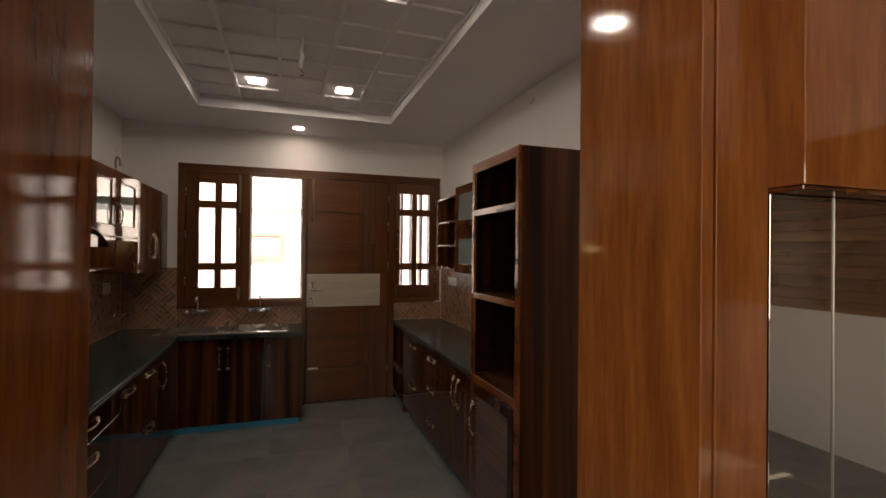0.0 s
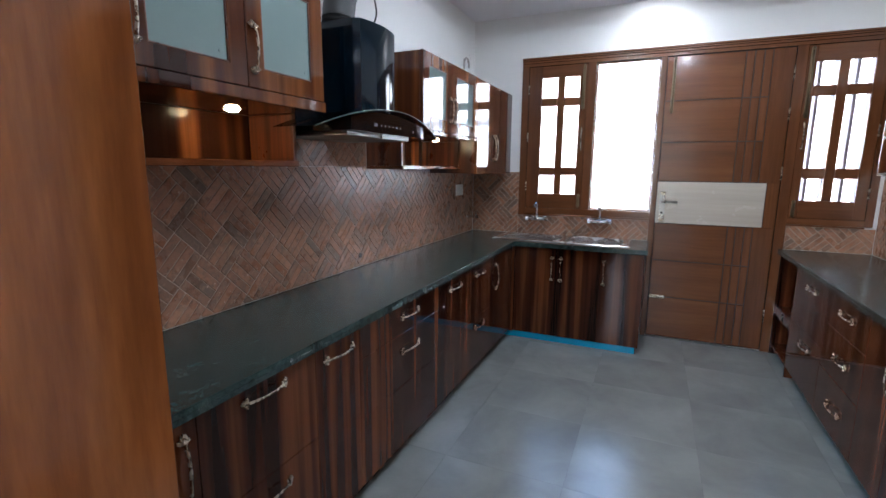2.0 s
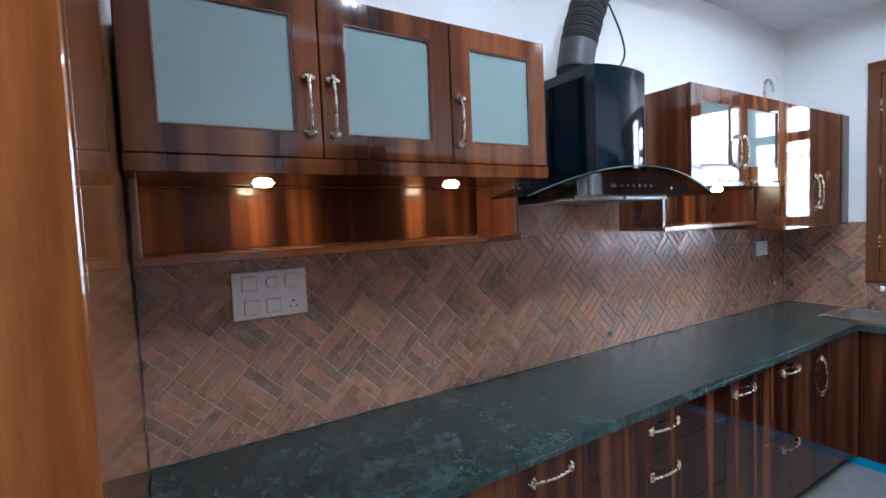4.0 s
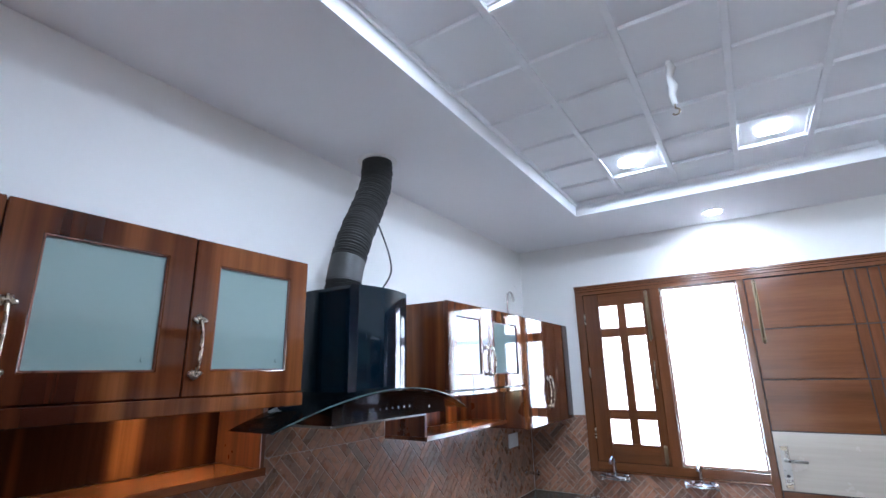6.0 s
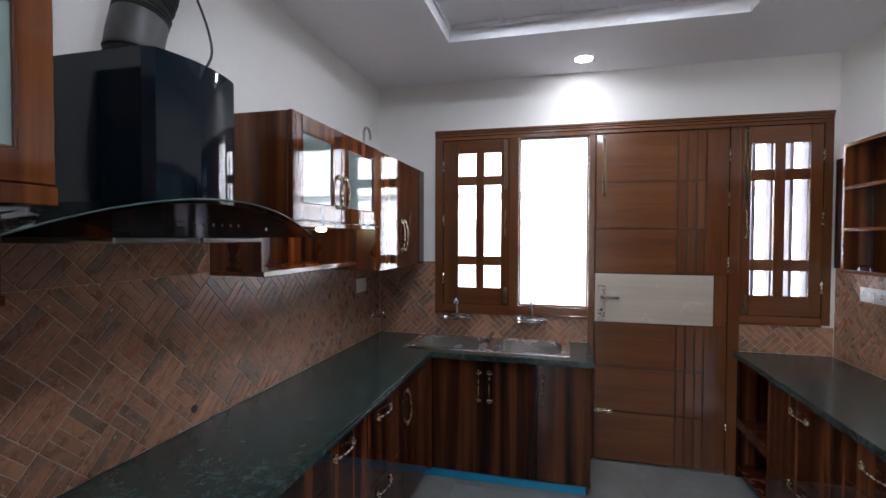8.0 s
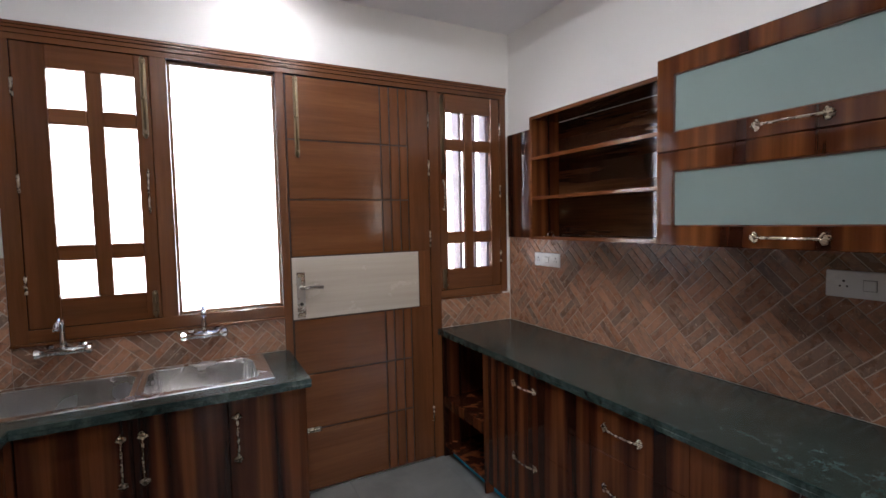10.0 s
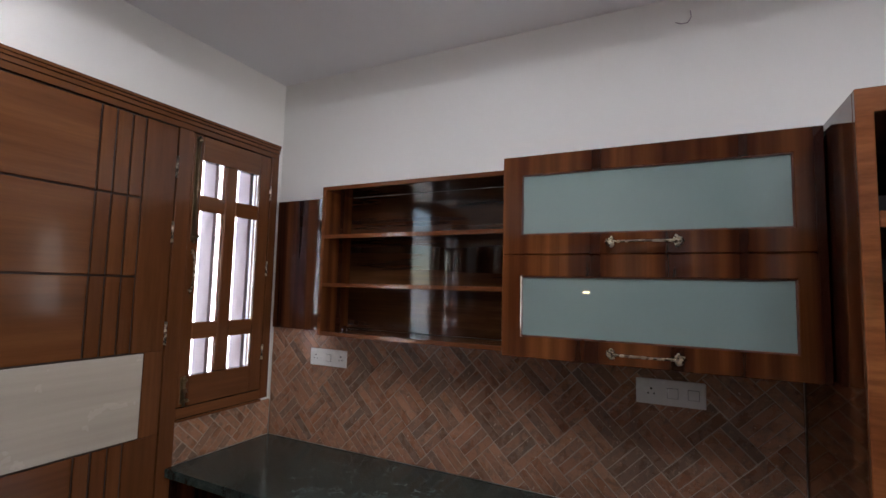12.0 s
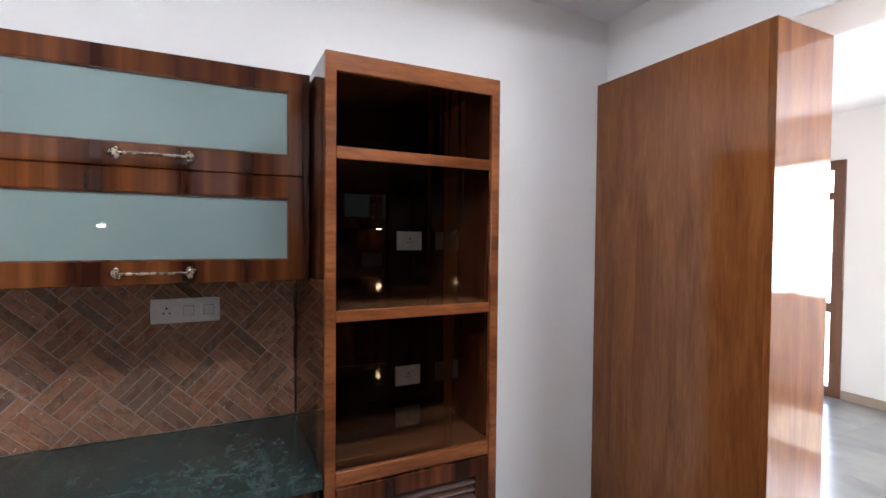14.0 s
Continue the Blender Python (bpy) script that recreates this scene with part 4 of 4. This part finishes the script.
ctrl = part("control_box", control_front(), black_glass, hood, "black control fascia")
for i, y in enumerate((3.05, 3.085, 3.12, 3.155, 3.19, 3.225)):
    part("button", disc_stack((-0.7995, y, 1.663), (1, 0, 0), [(0, 0.0045), (0.001, 0.0045)], 12), dim_button, ctrl)
part("display", box(-0.7998, -0.798, 2.990, 3.018, 1.656, 1.672, bevel=0.0005), dim_button, ctrl)
part("badge", disc_stack((-0.7995, 3.36, 1.655), (1, 0, 0), [(0, 0.005), (0.001, 0.005)], 12), nickel, ctrl)
part("filter", boxes((-1.26, -0.86, 2.87, 3.14, 1.612, 1.6275), (-1.26, -0.86, 3.154, 3.424, 1.612, 1.6275)), steel_filter, hood, "grey metal baffle filter")


def duct():
    """Corrugated hose, smooth at the joining sleeve."""
    base = [Vector((-1.075, 3.12, 2.117)), Vector((-1.075, 3.14, 2.24)), Vector((-1.08, 3.20, 2.40)), Vector((-1.095, 3.29, 2.56)), Vector((-1.105, 3.355, 2.70)), Vector((-1.11, 3.37, 2.836))]
    pts, radii = [], []
    n = 460
    for i in range(n + 1):
        t = i / n * (len(base) - 1)
        k = min(int(t), len(base) - 2)
        f = t - k
        p0, p1, p2, p3 = base[max(k - 1, 0)], base[k], base[k + 1], base[min(k + 2, len(base) - 1)]
        p = 0.5 * ((2 * p1) + (p2 - p0) * f + (2 * p0 - 5 * p1 + 4 * p2 - p3) * f * f + (3 * p1 - p0 - 3 * p2 + p3) * f ** 3)
        u = i / n
        sleeve = 0.10 < u < 0.24 or u > 0.95
        pts.append(p)
        radii.append(0.076 if sleeve else 0.0725 + 0.0055 * math.sin(i * 2 * math.pi / 7.0) + 0.0022 * math.sin(i * 0.31) + 0.0016 * math.sin(i * 0.127))
    return tube(pts, radii, 28)


hose = thing("exhaust_duct", (-1.075, 3.12, 2.12), "grey corrugated exhaust duct rising into the ceiling", "duct")
part("hose", duct(), duct_grey, hose)
part("ceiling_collar", disc_stack((-1.11, 3.37, CEIL - 0.0005), (0, 0, -1), [(0, 0.10), (0.004, 0.098), (0.006, 0.078)], 32), wall_paint, hose, "white plaster ring in the ceiling")
cable_keys = [Vector(p) for p in ((-1.13, 3.30, 2.60), (-1.09, 3.33, 2.53), (-1.05, 3.345, 2.43), (-1.03, 3.375, 2.33), (-1.02, 3.375, 2.24), (-1.04, 3.32, 2.15), (-1.06, 3.27, 2.116))]
cable = []
for k in range(1, len(cable_keys) - 2):
    a, b, c, d = cable_keys[k - 1:k + 3]
    for f in (0.0, 0.25, 0.5, 0.75):
        cable.append(0.5 * (2 * b + (c - a) * f + (2 * a - 5 * b + 4 * c - d) * f * f + (3 * b - a - 3 * c + d) * f ** 3))
cable = [cable_keys[0]] + cable + cable_keys[-2:]
solid("power_cable", tube(cable, 0.0042, 8), black_rubber, "thin black cable hanging to the cooker hood", "cable")

# ---- tall open unit ----
tall = thing("tall_unit", (1.58, 2.88, 0), "tall walnut appliance unit with open niches and louvred door", "tall cabinet")
TY0, TY1, TXF, TXB, TZ = 2.57, 3.19, 1.28, RW - 0.0005, 2.165
part("side_panel", box(TXF + 0.018, TXB, TY0, TY0 + 0.020, 0.0, TZ - 0.0005), zebra, tall)
part("side_panel", box(TXF + 0.018, TXB, TY1 - 0.020, TY1, 0.0, TZ - 0.0005), zebra, tall)
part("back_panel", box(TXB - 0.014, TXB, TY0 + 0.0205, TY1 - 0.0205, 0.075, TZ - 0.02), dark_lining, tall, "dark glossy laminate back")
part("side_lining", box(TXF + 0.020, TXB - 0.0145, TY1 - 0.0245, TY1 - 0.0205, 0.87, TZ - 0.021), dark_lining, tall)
part("top_panel", box(TXF + 0.018, TXB, TY0 + 0.0205, TY1 - 0.0205, TZ - 0.02, TZ - 0.001), zebra, tall)
fr = fring("x", TY0, TY1, 0.0, TZ, TXF, TXF + 0.0175, 0.034, 0.058, 0.002)
part("face_frame", fr, edge_wood, tall, "lighter brown face frame")
for z0, z1 in ((1.842, 1.879), (1.337, 1.373), (0.822, 0.868)):
    part("shelf_edge", box(TXF, TXF + 0.0175, TY0 + 0.0345, TY1 - 0.0345, z0, z1), edge_wood, tall)
    part("shelf", box(TXF + 0.018, TXB - 0.0145, TY0 + 0.0205, TY1 - 0.025, z1 - 0.022, z1 - 0.001), zebra_flat, tall)
ld = part("louvred_door", fring("x", TY0 + 0.036, TY1 - 0.036, 0.062, 0.818, TXF - 0.006, TXF + 0.014, 0.055, 0.062), zebra_base, tall, "walnut louvred door")
for i in range(24):
    z = 0.138 + i * 0.0262
    bm = box(-0.016, 0.016, TY0 + 0.0915, TY1 - 0.0915, -0.003, 0.003, bevel=0.001)
    bmesh.ops.transform(bm, matrix=Matrix.Translation((TXF + 0.006, 0, z)) @ Matrix.Rotation(radians(-38), 4, 'Y'), verts=bm.verts)
    part("louvre", bm, louvre_wood, ld)
part("door_back", box(TXF + 0.020, TXF + 0.024, TY0 + 0.03, TY1 - 0.03, 0.065, 0.815), zebra_base, tall)
part("handle", pull_handle("x", TY1 - 0.062, 0.60, TXF - 0.006, -1, 0.21, True), brass, ld, "antique brass arched pull")

# ---- upper cabinets, right ----
RX = 1.50
rg = thing("wall_cabinet", (1.69, 3.66, 1.455), "walnut wall cabinet with two frosted lift-up flaps", "wall cabinet", "right wall cabinets")
part("carcass", box(RX + 0.0205, TR_, 3.196, 4.118, 1.453, 2.152), zebra, rg)
glass_door(rg, "x", 3.196, 4.118, 1.803, 2.154, RX, -1, 0.070, 0.068, (3.655, 1.842, False))
glass_door(rg, "x", 3.196, 4.118, 1.450, 1.803, RX, -1, 0.070, 0.072, (3.655, 1.487, False))

sh = thing("open_shelf_unit", (1.77, 4.6, 1.445), "open walnut wall shelf with three empty tiers", "shelf", "right wall cabinets")
SX, SY0, SY1, SZ0, SZ1 = 1.655, 4.121, 5.085, 1.445, 2.150
part("side_panel", box(SX, TR_, SY0, SY0 + 0.018, SZ0, SZ1), zebra, sh)
part("side_panel", box(SX, TR_, SY1 - 0.018, SY1, SZ0, SZ1), zebra, sh)
part("back_panel", box(TR_ - 0.012, TR_, SY0 + 0.0185, SY1 - 0.0185, SZ0 + 0.018, SZ1 - 0.018), zebra_flat, sh, "glossy walnut back with level grain")
for nm, z in (("bottom_panel", SZ0), ("shelf", 1.672), ("shelf", 1.900), ("top_panel", SZ1 - 0.018)):
    part(nm, box(SX, TR_ - 0.0125, SY0 + 0.0185, SY1 - 0.0185, z, z + 0.018), zebra_flat, sh)
    part("edge_band", box(SX - 0.003, SX - 0.0002, SY0 + 0.0185, SY1 - 0.0185, z, z + 0.018, bevel=0.001), edge_wood, sh)
part("edge_band", box(SX - 0.003, SX - 0.0002, SY1 - 0.018, SY1, SZ0, SZ1, bevel=0.001), edge_wood, sh)
part("edge_band", box(SX - 0.003, SX - 0.0002, SY0, SY0 + 0.018, SZ0, SZ1, bevel=0.001), edge_wood, sh)
solid("wall_panel_board", box(RW - 0.022, RW - 0.0005, 5.088, TN - 0.002, 1.440, 2.142), zebra_base, "flat walnut board fixed beside the window", "wall panel")
bm = pull_handle("y", 4.96, SZ0 + 0.026, 1.70, 1, 0.09, False, False)
bmesh.ops.transform(bm, matrix=Matrix.Translation((1.70, 4.96, SZ0 + 0.0265)) @ Matrix.Rotation(radians(90), 4, 'X') @ Matrix.Rotation(radians(25), 4, 'Y') @ Matrix.Translation((-4.96, -1.70 - 0.0085, -SZ0 - 0.026)), verts=bm.verts)
spare = solid("loose_chrome_pull", bm, chrome, "small chrome pull lying on the open shelf", "hardware")

# ---- sockets and switches ----


def plate_on(face, a0, a1, z0, z1, d, s, items, label):
    """A wall plate with its rockers, pins and knobs. items: (kind, a, z)."""
    t = thing("switch_plate", fpt(face, (a0 + a1) / 2, (z0 + z1) / 2, d), label, "switch")
    part("plate", fbox(face, a0, a1, z0, z1, d + s * 0.0002, d + s * 0.011, 0.003), white_plastic, t)
    e = d + s * 0.0112
    for kind, a, z in items:
        if kind in ("rocker", "wide"):
            w, h = (0.0185, 0.0185) if kind == "rocker" else (0.0235, 0.0235)
            # Thin grey plate paints the shaded slit round the rocker.
            part("rocker_gap", fbox(face, a - w, a + w, z - h, z + h, e - s * 0.0002, e + s * 0.0004, 0), gap_shade, t)
        if kind == "rocker":
            part("rocker", fbox(face, a - 0.017, a + 0.017, z - 0.017, z + 0.017, e, e + s * 0.004, 0.0015), white_plastic, t)
        elif kind == "wide":
            part("rocker", fbox(face, a - 0.022, a + 0.022, z - 0.022, z + 0.022, e, e + s * 0.005, 0.0015), white_plastic, t)
        elif kind == "knob":
            part("regulator_knob", disc_stack(fpt(face, a, z, e), fpt(face, 0, 0, s), [(0, 0.020), (0.010, 0.019), (0.012, 0.015)], 20), white_plastic, t)
        else:
            bm = bmesh.new()
            for da, dz, r in ((0, 0.011, 0.0042), (-0.010, -0.007, 0.0032), (0.010, -0.007, 0.0032)):
                disc_stack(fpt(face, a + da, z + dz, e), fpt(face, 0, 0, s), [(0, r), (0.0006, r)], 10, bm)
            part("socket_pins", bm, dark_hole, t, "three dark socket holes")
    return t


plate_on("x", 5.065, 5.300, 1.262, 1.348, TR_, -1, [("socket", 5.10, 1.305), ("socket", 5.262, 1.305), ("rocker", 5.18, 1.305)], "white switch plate with two sockets by the window")
plate_on("x", 3.476, 3.707, 1.272, 1.364, TR_, -1, [("socket", 3.655, 1.318), ("rocker", 3.583, 1.318), ("rocker", 3.515, 1.318)], "white socket plate with switch below the flap cabinet")
plate_on("x", 2.626, 2.748, 1.542, 1.628, TXB - 0.014, -1, [("socket", 2.686, 1.585)], "white socket plate inside the middle niche")
plate_on("x", 2.629, 2.751, 0.918, 1.008, TXB - 0.014, -1, [("socket", 2.690, 0.963)], "white socket plate inside the lower niche")
plate_on("x", 1.775, 2.012, 1.266, 1.422, TL, 1, [("wide", 1.828, 1.383), ("knob", 1.898, 1.383), ("wide", 1.962, 1.383), ("wide", 1.832, 1.305), ("wide", 1.900, 1.305), ("socket", 1.965, 1.302)], "large white switchboard with knob, switches and socket")
plate_on("x", 5.13, 5.29, 1.225, 1.325, TL, 1, [], "blank white plate on the brick-tiled wall")
solid("pipe_hole", disc_stack((TL + 0.0002, 3.588, 0.930), (1, 0, 0), [(0, 0.016), (0.0035, 0.016), (0.0036, 0.012)], 18), dark_hole, "small dark outlet hole above the worktop", "outlet")

# ---- ceiling lights ----


def panel_light(x, y, label):
    t = thing("ceiling_light", (x, y, TRAY), label, "ceiling light", "recessed ceiling lights")
    part("trim", boxes((x - 0.165, x + 0.165, y + 0.143, y + 0.149, TRAY - 0.006, TRAY), (x - 0.165, x + 0.165, y - 0.149, y - 0.143, TRAY - 0.006, TRAY), (x - 0.146, x - 0.140, y - 0.142, y + 0.142, TRAY - 0.006, TRAY), (x + 0.140, x + 0.146, y - 0.142, y + 0.142, TRAY - 0.006, TRAY), bevel=0.001), white_plastic, t)
    bm = bmesh.new()
    loop = rounded(x - 0.060, x + 0.060, y - 0.060, y + 0.060, 0.018, TRAY - 0.0046, bm)
    bm.faces.new(loop)
    up = bmesh.ops.extrude_face_region(bm, geom=list(bm.faces))
    bmesh.ops.translate(bm, verts=[g for g in up["geom"] if isinstance(g, bmesh.types.BMVert)], vec=(0, 0, 0.0010))
    bmesh.ops.recalc_face_normals(bm, faces=bm.faces)
    part("diffuser", bm, led_white, t, "glowing white diffuser")
    part("housing", box(x - 0.058, x + 0.058, y - 0.058, y + 0.058, TRAY - 0.0034, TRAY - 0.0003), white_plastic, t)


for y, where in ((4.362, "glowing square light in the tray towards the window"), (2.695, "glowing square light in the tray towards the hall")):
    for x in (-0.060, 0.607):
        panel_light(x, y, where)
spot = thing("ceiling_spot", (0.274, 5.308, CEIL), "glowing round downlight in the lowered ceiling border", "ceiling light")
part("rim", disc_stack((0.274, 5.308, CEIL - 0.0005), (0, 0, -1), [(0, 0.062), (0.005, 0.060), (0.007, 0.054)], 32), white_plastic, spot)
part("diffuser", disc_stack((0.274, 5.308, CEIL - 0.008), (0, 0, -1), [(0, 0.052), (0.002, 0.050)], 32), led_spot, spot)
hang = thing("hanging_wire", (0.25, 3.49, TRAY), "taped white wire with a brass hook in the tray", "wire")
part("wire", tube([(0.25, 3.49, TRAY), (0.256, 3.492, 2.90), (0.246, 3.491, 2.86), (0.255, 3.489, 2.82), (0.246, 3.489, 2.785), (0.25, 3.49, 2.745)], [0.010, 0.018, 0.012, 0.017, 0.012, 0.010], 8), white_plastic, hang)
part("hook", tube([(0.25, 3.49, 2.745), (0.25, 3.49, 2.728)] + [(0.25 + 0.013 * math.sin(a), 3.49, 2.715 + 0.013 * math.cos(a)) for a in (radians(30 * k) for k in range(0, 9))], 0.0038, 8), brass, hang)
solid("wall_plug", boxes((LW + 0.0002, LW + 0.004, 5.44, 5.452, 2.50, 2.512), (LW + 0.0002, LW + 0.004, 5.475, 5.485, 2.478, 2.488), bevel=0.001), pale_iron, "two small grey wall plugs above the cabinets", "wall plug")
wx = RW - 0.004
solid("wall_wire", tube([(RW + 0.001, 3.555, 2.735), (wx, 3.535, 2.722), (wx, 3.512, 2.722), (wx, 3.500, 2.742), (wx, 3.502, 2.768)], 0.0022, 6), iron_paint, "short bent wire end poking from the plaster", "wire")

# ---- outside ----
solid("ground", box(-400, 400, -400, 400, -0.4, -0.14, bevel=0), bounce_paving, "concrete paving round the house, set pale to bounce daylight", "ground", kind="structure")
house = thing("outbuilding", (0, 12.5, -0.14), "low white rendered outbuilding across the yard", "building")
part("wall", boxes((-9, 9, 11.2, 14, -0.14, 4.3), (-9.1, 9.1, 11.1, 14.1, 3.6, 3.68), (-9.1, 9.1, 11.1, 14.1, 2.5, 2.56), bevel=0.01), facade_paint, house)
part("roof", box(-9.3, 9.3, 11.0, 14.3, 4.3, 4.42), facade_paint, house)
for x0, x1, z0, z1, m in ((-0.72, 0.10, 1.42, 1.98, facade_orange), (-2.35, -1.55, 1.42, 1.98, pale_iron)):
    w = part("window", box(x0 + 0.07, x1 - 0.07, 11.13, 11.199, z0 + 0.07, z1 - 0.07), paled_window, house, "small window with painted frame")
    part("frame", fring("y", x0, x1, z0, z1, 11.10, 11.198, 0.065), m, w)
    part("bars", boxes(*[(x0 + 0.12 + k * 0.12, x0 + 0.13 + k * 0.12, 11.09, 11.098, z0 + 0.07, z1 - 0.07) for k in range(int((x1 - x0 - 0.15) / 0.12))]), m, w)

# ---- brick-pattern wall tiles ----
SQ, PER = 0.153, 4


def clip_poly(poly, lo, hi, axis):
    for bound, keep_less in ((lo, False), (hi, True)):
        out = []
        for i, p in enumerate(poly):
            q = poly[(i + 1) % len(poly)]
            pin = p[axis] <= bound if keep_less else p[axis] >= bound
            qin = q[axis] <= bound if keep_less else q[axis] >= bound
            if pin:
                out.append(p)
            if pin != qin:
                f = (bound - p[axis]) / (q[axis] - p[axis])
                out.append((p[0] + f * (q[0] - p[0]), p[1] + f * (q[1] - p[1])))
        poly = out
        if len(poly) < 3:
            return []
    return poly


def worn_outline(poly, rnd):
    """The brick's outline with slightly wandering edges."""
    out = []
    for p, q in zip(poly, poly[1:] + poly[:1]):
        for f in (0.0, 0.35, 0.7):
            out.append((p[0] + f * (q[0] - p[0]) + rnd.uniform(-0.0012, 0.0012), p[1] + f * (q[1] - p[1]) + rnd.uniform(-0.0012, 0.0012)))
    return out


def area(poly):
    return abs(sum(p[0] * q[1] - q[0] * p[1] for p, q in zip(poly, poly[1:] + poly[:1]))) / 2


def brick_field(face, a0, a1, z0, z1, d, s, parent, phase, single_to, open_ends):
    """Squares of four bricks set on the diagonal, each brick a thin slab."""
    joint, r2 = 0.0016, math.sqrt(0.5)
    rnd = random.Random(int(1000 * (a0 + 7 * z0)))
    n = int((abs(a0 - phase[0]) + abs(a1 - phase[0]) + abs(z1 - phase[1])) / SQ) + 4
    whole = {}
    rest = bmesh.new()
    for i in range(-n, n):
        for j in range(-n, n):
            for k in range(PER):
                u0, v0 = i * SQ, j * SQ
                if (i + j) % 2:
                    rect = (u0, u0 + SQ, v0 + k * SQ / PER, v0 + (k + 1) * SQ / PER)
                else:
                    rect = (u0 + k * SQ / PER, u0 + (k + 1) * SQ / PER, v0, v0 + SQ)
                ru0, ru1, rv0, rv1 = rect[0] + joint, rect[1] - joint, rect[2] + joint, rect[3] - joint
                cu, cv = (ru0 + ru1) / 2, (rv0 + rv1) / 2
                ca, cz = (cu - cv) * r2 + phase[0], (cu + cv) * r2 + phase[1]
                if not (a0 - 0.2 < ca < a1 + 0.2 and z0 - 0.2 < cz < z1 + 0.2):
                    continue
                poly = [((u - v) * r2 + phase[0], (u + v) * r2 + phase[1]) for u, v in ((ru0, rv0), (ru1, rv0), (ru1, rv1), (ru0, rv1))]
                full = poly
                if (open_ends[0] and ca < a0) or (open_ends[1] and ca >= a1):
                    continue
                poly = clip_poly(poly, a0 + (-0.2 if open_ends[0] else 0.001), a1 - (-0.2 if open_ends[1] else 0.001), 0)
                poly = clip_poly(poly, z0 + 0.001, z1 - 0.001, 1) if poly else []
                if len(poly) < 3 or area(poly) < 0.0001:
                    continue
                if ca > single_to:
                    low = [rest.verts.new(fpt(face, p[0], p[1], d)) for p in poly]
                    top = [rest.verts.new(fpt(face, p[0], p[1], d + s * 0.0024)) for p in poly]
                    m = len(poly)
                    for e in range(m):
                        rest.faces.new((low[e], low[(e + 1) % m], top[(e + 1) % m], top[e]))
                    rest.faces.new(top)
                    continue
                uncut = len(poly) == 4 and abs(area(poly) - area(full)) < 1e-7
                key = ((i + j) % 2, rnd.randrange(7))
                if uncut and key in whole:
                    ob = new("brick", whole[key])
                else:
                    centre = (ca, cz) if uncut else (ca, cz)
                    bm = bmesh.new()
                    cx, cy = centre
                    if uncut:
                        poly = worn_outline(poly, rnd)
                    low = [bm.verts.new(fpt(face, p[0] - cx, p[1] - cy, 0)) for p in poly]
                    mx, my = sum(p[0] for p in poly) / len(poly), sum(p[1] for p in poly) / len(poly)
                    lift = s * rnd.uniform(0.0018, 0.0034)
                    top = [bm.verts.new(fpt(face, p[0] - cx + (mx - p[0]) * 0.05, p[1] - cy + (my - p[1]) * 0.05, lift)) for p in poly]
                    m = len(poly)
                    for e in range(m):
                        bm.faces.new((low[e], low[(e + 1) % m], top[(e + 1) % m], top[e]))
                    bm.faces.new(top)
                    bmesh.ops.recalc_face_normals(bm, faces=bm.faces)
                    ob = link("brick", bm, brick_mat)
                    if uncut:
                        whole[key] = ob.data
                ob.location = fpt(face, ca, cz, d)
                ob.parent = parent
    if len(rest.verts):
        bmesh.ops.recalc_face_normals(rest, faces=rest.faces)
        tagged(part("far_bricks", rest, brick_mat, parent), kind="stuff")
    else:
        rest.free()


def backsplash(name, face, a0, a1, z0, z1, wall_d, s, label, phase, single_to=99.0, open_ends=(False, False)):
    base = solid(name, fbox(face, a0, a1, z0, z1, wall_d + s * 0.0003, wall_d + s * 0.0095, 0), grout, label, "backsplash", kind="structure")
    brick_field(face, a0, a1, z0, z1, wall_d + s * 0.0094, s, base, phase, single_to, open_ends)


BL = "terracotta brick-pattern tiles laid diagonally in fours"
backsplash("backsplash_west", "x", JN + 0.002, 3.50, CT + 0.0005, 1.478, LW, 1, BL, (1.6, 0.9), open_ends=(False, True))
backsplash("backsplash_corner", "x", 3.50, NW - 0.013, CT + 0.0005, 1.478, LW, 1, BL, (1.6, 0.9), open_ends=(True, False))
backsplash("backsplash_hood", "x", 2.766, 3.679, 1.4785, 1.66, LW, 1, BL, (1.6, 0.9))
backsplash("backsplash_east", "x", 3.193, NW - 0.013, CT + 0.0005, 1.445, RW, -1, BL, (3.3, 0.92))
backsplash("backsplash_north", "y", LW + 0.013, FX0 - 0.001, CT + 0.0005, 1.440, NW, -1, BL, (-1.2, 0.9))
backsplash("backsplash_sink", "y", FX0 - 0.0005, 0.330, CT + 0.0005, FB - 0.008, NW, -1, BL, (-1.2, 0.9))
backsplash("backsplash_side", "y", 1.319, RW - 0.013, CT + 0.0005, FBR - 0.014, NW, -1, BL, (1.2, 0.9))

# ---- floor ----
floor = solid("floor", box(HW, HE, HS - 0.2, 5.83, -0.12, -0.004, bevel=0), plain("grey_floor_joint", (0.20, 0.20, 0.185), 0.6), "large grey cement-look floor tiles", "floor", kind="structure")
ft = 0.60
tile_bm = bmesh.new()
add_box(tile_bm, -ft / 2 + 0.0004, ft / 2 - 0.0004, -ft / 2 + 0.0004, ft / 2 - 0.0004, -0.0042, 0.0, 0.0002)
tile_mesh = bpy.data.meshes.new("tile")
tile_bm.to_mesh(tile_mesh)
tile_bm.free()
tile_mesh.materials.append(floor_mat)
for i in range(12):
    for j in range(14):
        x, y = HW + 0.17 + ft * (i + 0.5), HS + ft * (j + 0.5)
        if (y > 1.15 and not (LW - ft / 2 < x < RW + ft / 2)) or y > 5.85:
            continue
        ob = new("tile", tile_mesh)
        ob.location = (x, y, 0)
        ob.parent = floor
